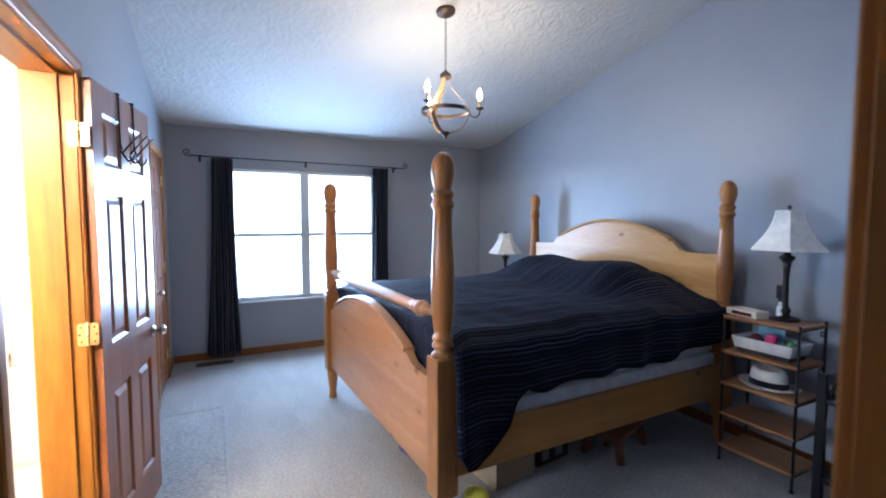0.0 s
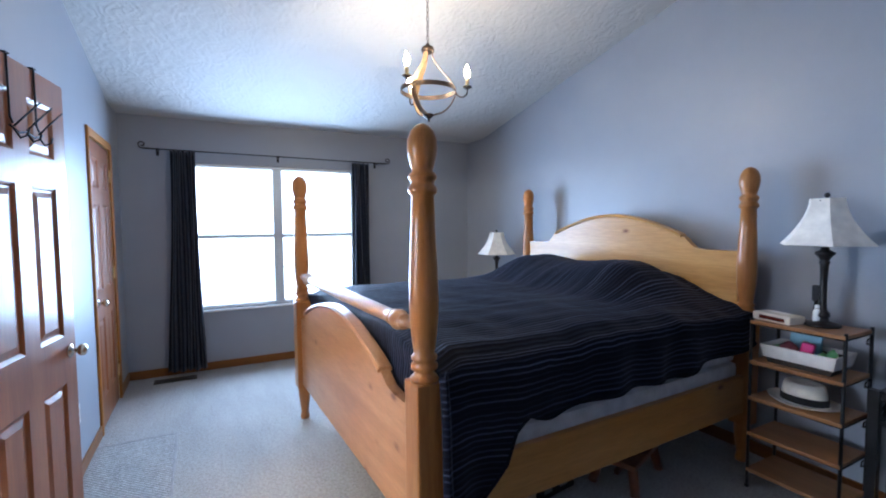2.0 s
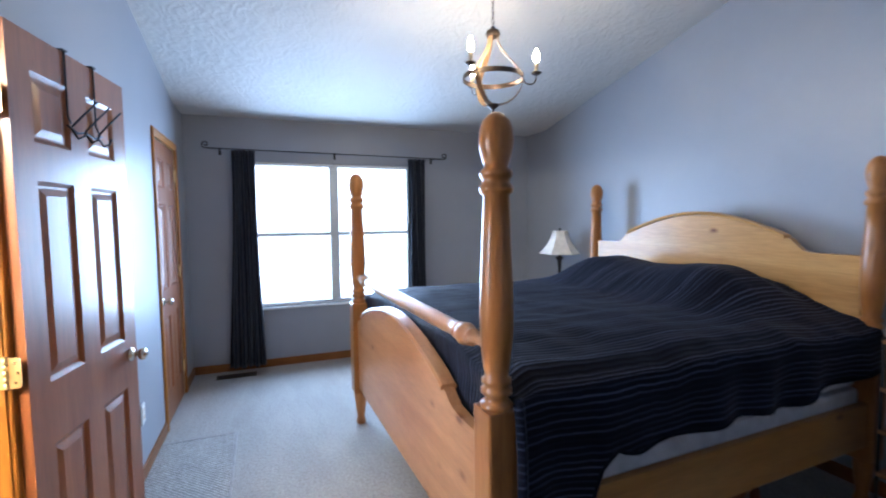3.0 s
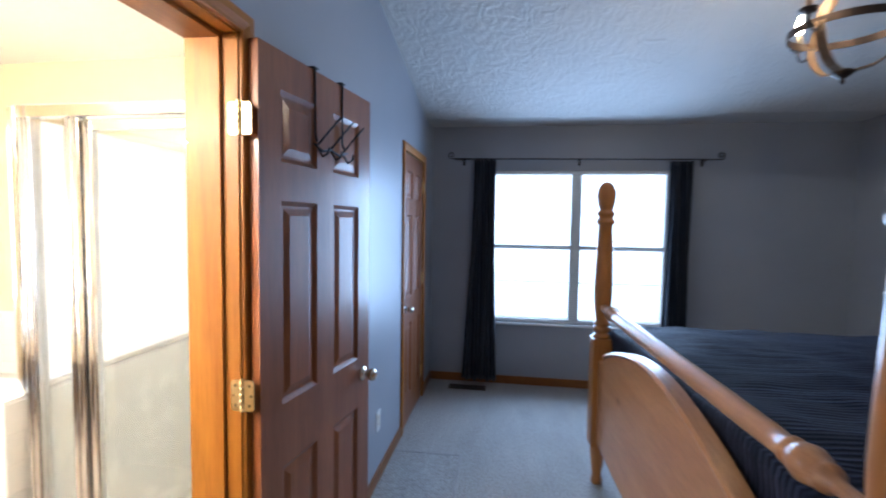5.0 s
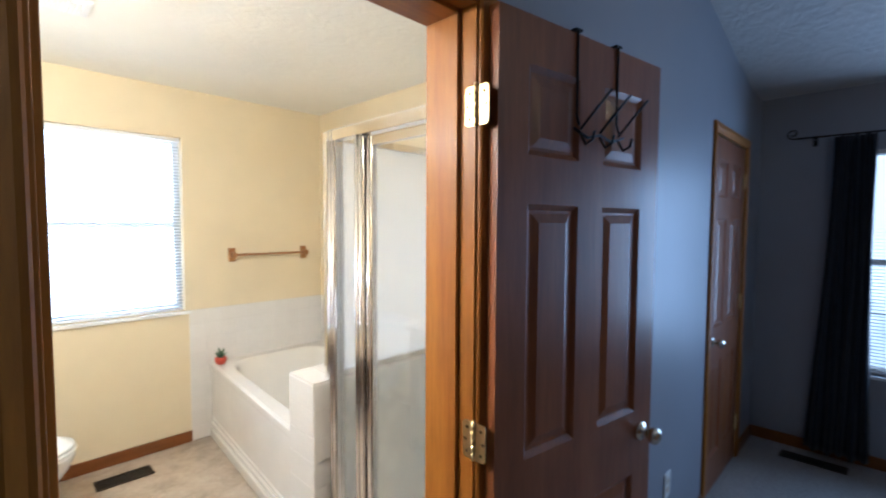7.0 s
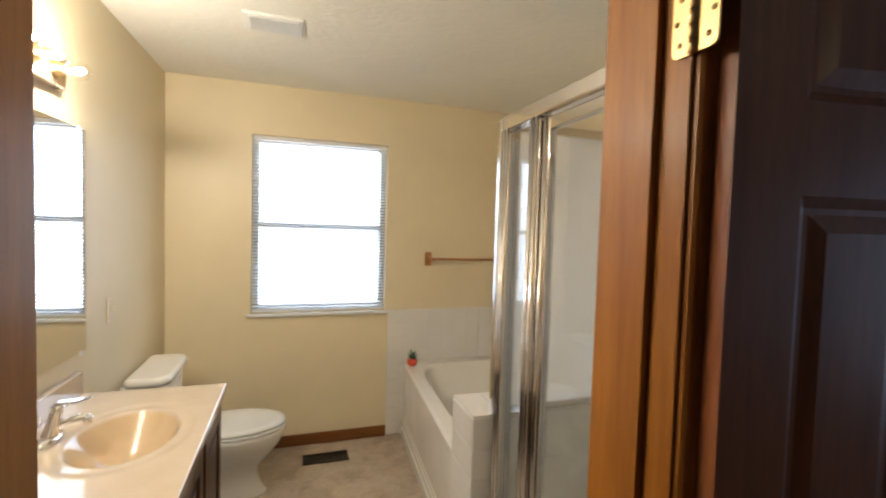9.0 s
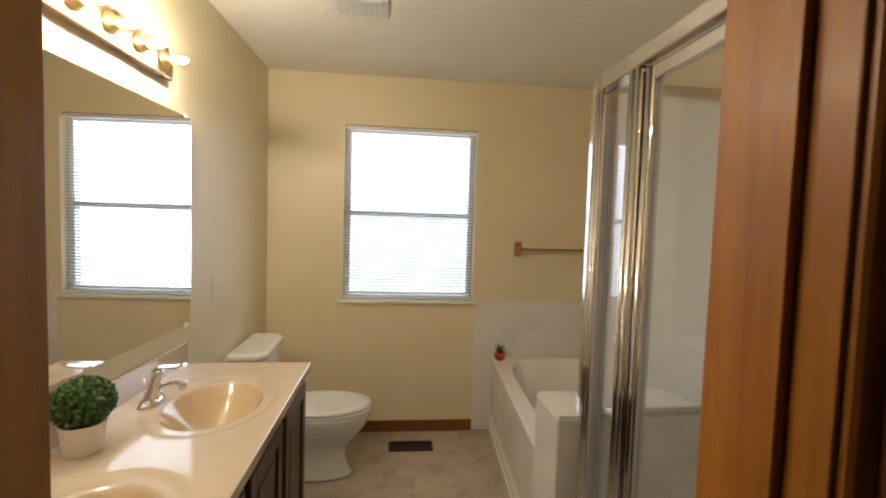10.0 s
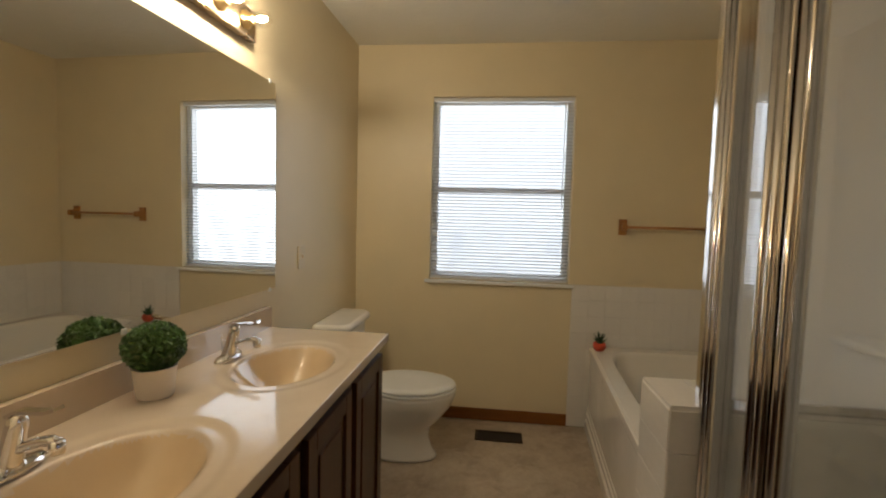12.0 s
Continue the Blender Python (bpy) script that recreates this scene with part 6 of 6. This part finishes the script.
def build_shower():
    y, z0, z1 = 3.54, 0.10, 1.925
    ob = empty("shower_enclosure", Matrix(), "framed glass shower enclosure with polished metal posts and hinged door", "shower")
    pan = bmesh.new()
    add_box(pan, KX1 + 0.008, BE - 0.002, y - 0.035, BN - 0.002, -0.004, 0.05, 0.004)
    add_box(pan, KX1 + 0.008, BE - 0.002, y - 0.035, y + 0.035, 0.05, z0, 0.008)
    part("shower_pan", pan, M["acrylic"], ob, "white shower pan with a raised curb")
    part("wall_panel", box(KX1 + 0.02, BE - 0.012, BN - 0.010, BN - 0.002, 0.052, 2.02, 0.002), M["surround"], ob, "plain off-white shower wall panel")
    part("wall_panel", box(BE - 0.010, BE - 0.002, y + 0.04, BN - 0.012, 0.052, 2.02, 0.002), M["surround"], ob, "plain off-white shower wall panel")
    part("wall_panel", box(KX1 + 0.007, KX1 + 0.014, y + 0.04, BN - 0.012, 0.052, 0.882, 0.002), M["surround"], ob, "plain off-white shower wall panel")

    def post(xa, xb, ya, yb, za, zb):
        bm = bmesh.new()
        add_box(bm, xa, xb, ya, yb, za, zb, 0.006)
        w = xb - xa
        for f in (0.24, 0.76):
            add_lathe(bm, [(w * 0.17, za), (w * 0.17, zb)], 12, pose(xa + w * f, ya, 0))
        return bm
    part("corner_post", post(KX1 + 0.016, KX1 + 0.060, y - 0.022, y + 0.022, z0, z1), M["shower_metal"], ob, "polished metal corner post")
    part("strike_post", post(-0.996, -0.942, y - 0.02, y + 0.02, z0, z1 - 0.045), M["shower_metal"], ob)
    part("wall_post", post(BE - 0.040, BE - 0.011, y - 0.018, y + 0.018, z0, z1), M["shower_metal"], ob)
    part("header", box(KX1 + 0.012, BE - 0.011, y - 0.028, y + 0.020, z1 - 0.045, z1, 0.006), M["shower_metal"], ob, "polished metal header rail")
    part("bottom_rail", box(KX1 + 0.06, -0.996, y - 0.016, y + 0.016, z0, z0 + 0.035, 0.004), M["shower_metal"], ob)
    p = part("fixed_pane", box(KX1 + 0.060, -0.996, y - 0.003, y + 0.003, z0 + 0.035, z1 - 0.045), M["shower_glass"], ob, "clear narrow glass panel")
    p.matrix_basis = pose(-1.06, y, 0, 0, 0, -3) @ pose(1.06, -y, 0)
    p.visible_shadow = False
    # hinged door
    d = bmesh.new()
    a, b = -0.936, BE - 0.045
    add_box(d, a, a + 0.038, y - 0.013, y + 0.013, z0 + 0.012, z1 - 0.055, 0.004)
    add_lathe(d, [(0.010, z0 + 0.012), (0.010, z1 - 0.055)], 12, pose(a + 0.019, y - 0.012, 0))
    add_box(d, b - 0.022, b, y - 0.013, y + 0.013, z0 + 0.012, z1 - 0.055, 0.004)
    add_box(d, a + 0.038, b - 0.022, y - 0.013, y + 0.013, z0 + 0.012, z0 + 0.045, 0.004)
    add_box(d, a + 0.038, b - 0.022, y - 0.013, y + 0.013, z1 - 0.09, z1 - 0.055, 0.004)
    dr = part("shower_door", d, M["shower_metal"], ob, "framed glass shower door")
    p = part("door_pane", box(a + 0.038, b - 0.022, y - 0.003, y + 0.003, z0 + 0.045, z1 - 0.09), M["shower_glass"], dr)
    p.visible_shadow = False
    part("handle", tube([(-0.50, y - 0.013, 0.90), (-0.50, y - 0.05, 0.905), (-0.50, y - 0.055, 0.95), (-0.50, y - 0.05, 0.995), (-0.50, y - 0.013, 1.0)], 0.008, 10), M["shower_metal"], dr, "metal D-shaped handle")
    # return panel on the knee wall
    xr = KX1 - 0.013
    part("return_rail", box(xr - 0.012, xr + 0.012, y + 0.024, BN - 0.012, KZ + 0.002, KZ + 0.024, 0.003), M["shower_metal"], ob)
    part("return_rail", box(xr - 0.012, xr + 0.012, y + 0.024, BN - 0.012, z1 - 0.035, z1, 0.003), M["shower_metal"], ob)
    part("return_post", box(xr - 0.008, xr + 0.022, y - 0.026, y + 0.022, KZ + 0.002, z1 - 0.002, 0.006), M["shower_metal"], ob)
    part("return_post", box(xr - 0.012, xr + 0.012, BN - 0.036, BN - 0.012, KZ + 0.024, z1 - 0.035, 0.003), M["shower_metal"], ob)
    p = part("return_pane", box(xr - 0.003, xr + 0.003, y + 0.024, BN - 0.036, KZ + 0.024, z1 - 0.035), M["obscure_glass"], ob, "pebbled privacy glass panel")
    p.visible_shadow = False


def build_bath_fittings():
    tb = empty("towel_bar", Matrix(), "light oak towel bar with square end brackets", "towel bar")
    for yy in (3.806, 4.380):
        bm = bmesh.new()
        add_box(bm, BW + 0.001, BW + 0.018, yy - 0.024, yy + 0.024, 1.265, 1.365, 0.004)
        add_box(bm, BW + 0.018, BW + 0.075, yy - 0.014, yy + 0.014, 1.295, 1.335, 0.006)
        part("bracket", bm, M["oak_light"], tb)
    part("bar", tube([(BW + 0.058, 3.796, 1.316), (BW + 0.058, 4.39, 1.316)], 0.0085, 12), M["oak_light"], tb)
    wall_plate("light_switch", pose(-2.161, BS + 0.0065, 1.133, 0, 0, -1.2), "switch")
    floor_register("floor_vent_bath", -2.85, -2.72, 2.925, 3.215, "y", -0.003, "dark bronze metal floor register in the vinyl floor")
    v = empty("exhaust_fan", pose(-2.02, 2.745, BCEIL), "white plastic slotted exhaust fan grille on the ceiling", "fan grille")
    part("frame", box(-0.09, 0.09, -0.128, 0.128, -0.012, -0.0005, 0.004), M["white"], v)
    me = mesh_of("slat", box(-0.070, 0.070, -0.004, 0.004, -0.018, -0.0125), M["white"])
    for i in range(14):
        o = new("slat", me)
        o.parent = v
        o.matrix_basis = pose(0, -0.10 + i * 0.0155, 0)


M["brass_bar"] = plain("brushed_brass_bar", (0.62, 0.47, 0.30), 0.28, 1.0, 0.1)
M["oak_light"] = M["bar_wood"]
build_vanity()
build_counter()
for fx in (-1.412, -0.735):
    build_faucet(fx)
build_topiary()
build_mirror_and_light()
build_toilet()
build_tub()
build_succulent()
build_shower()
build_bath_fittings()
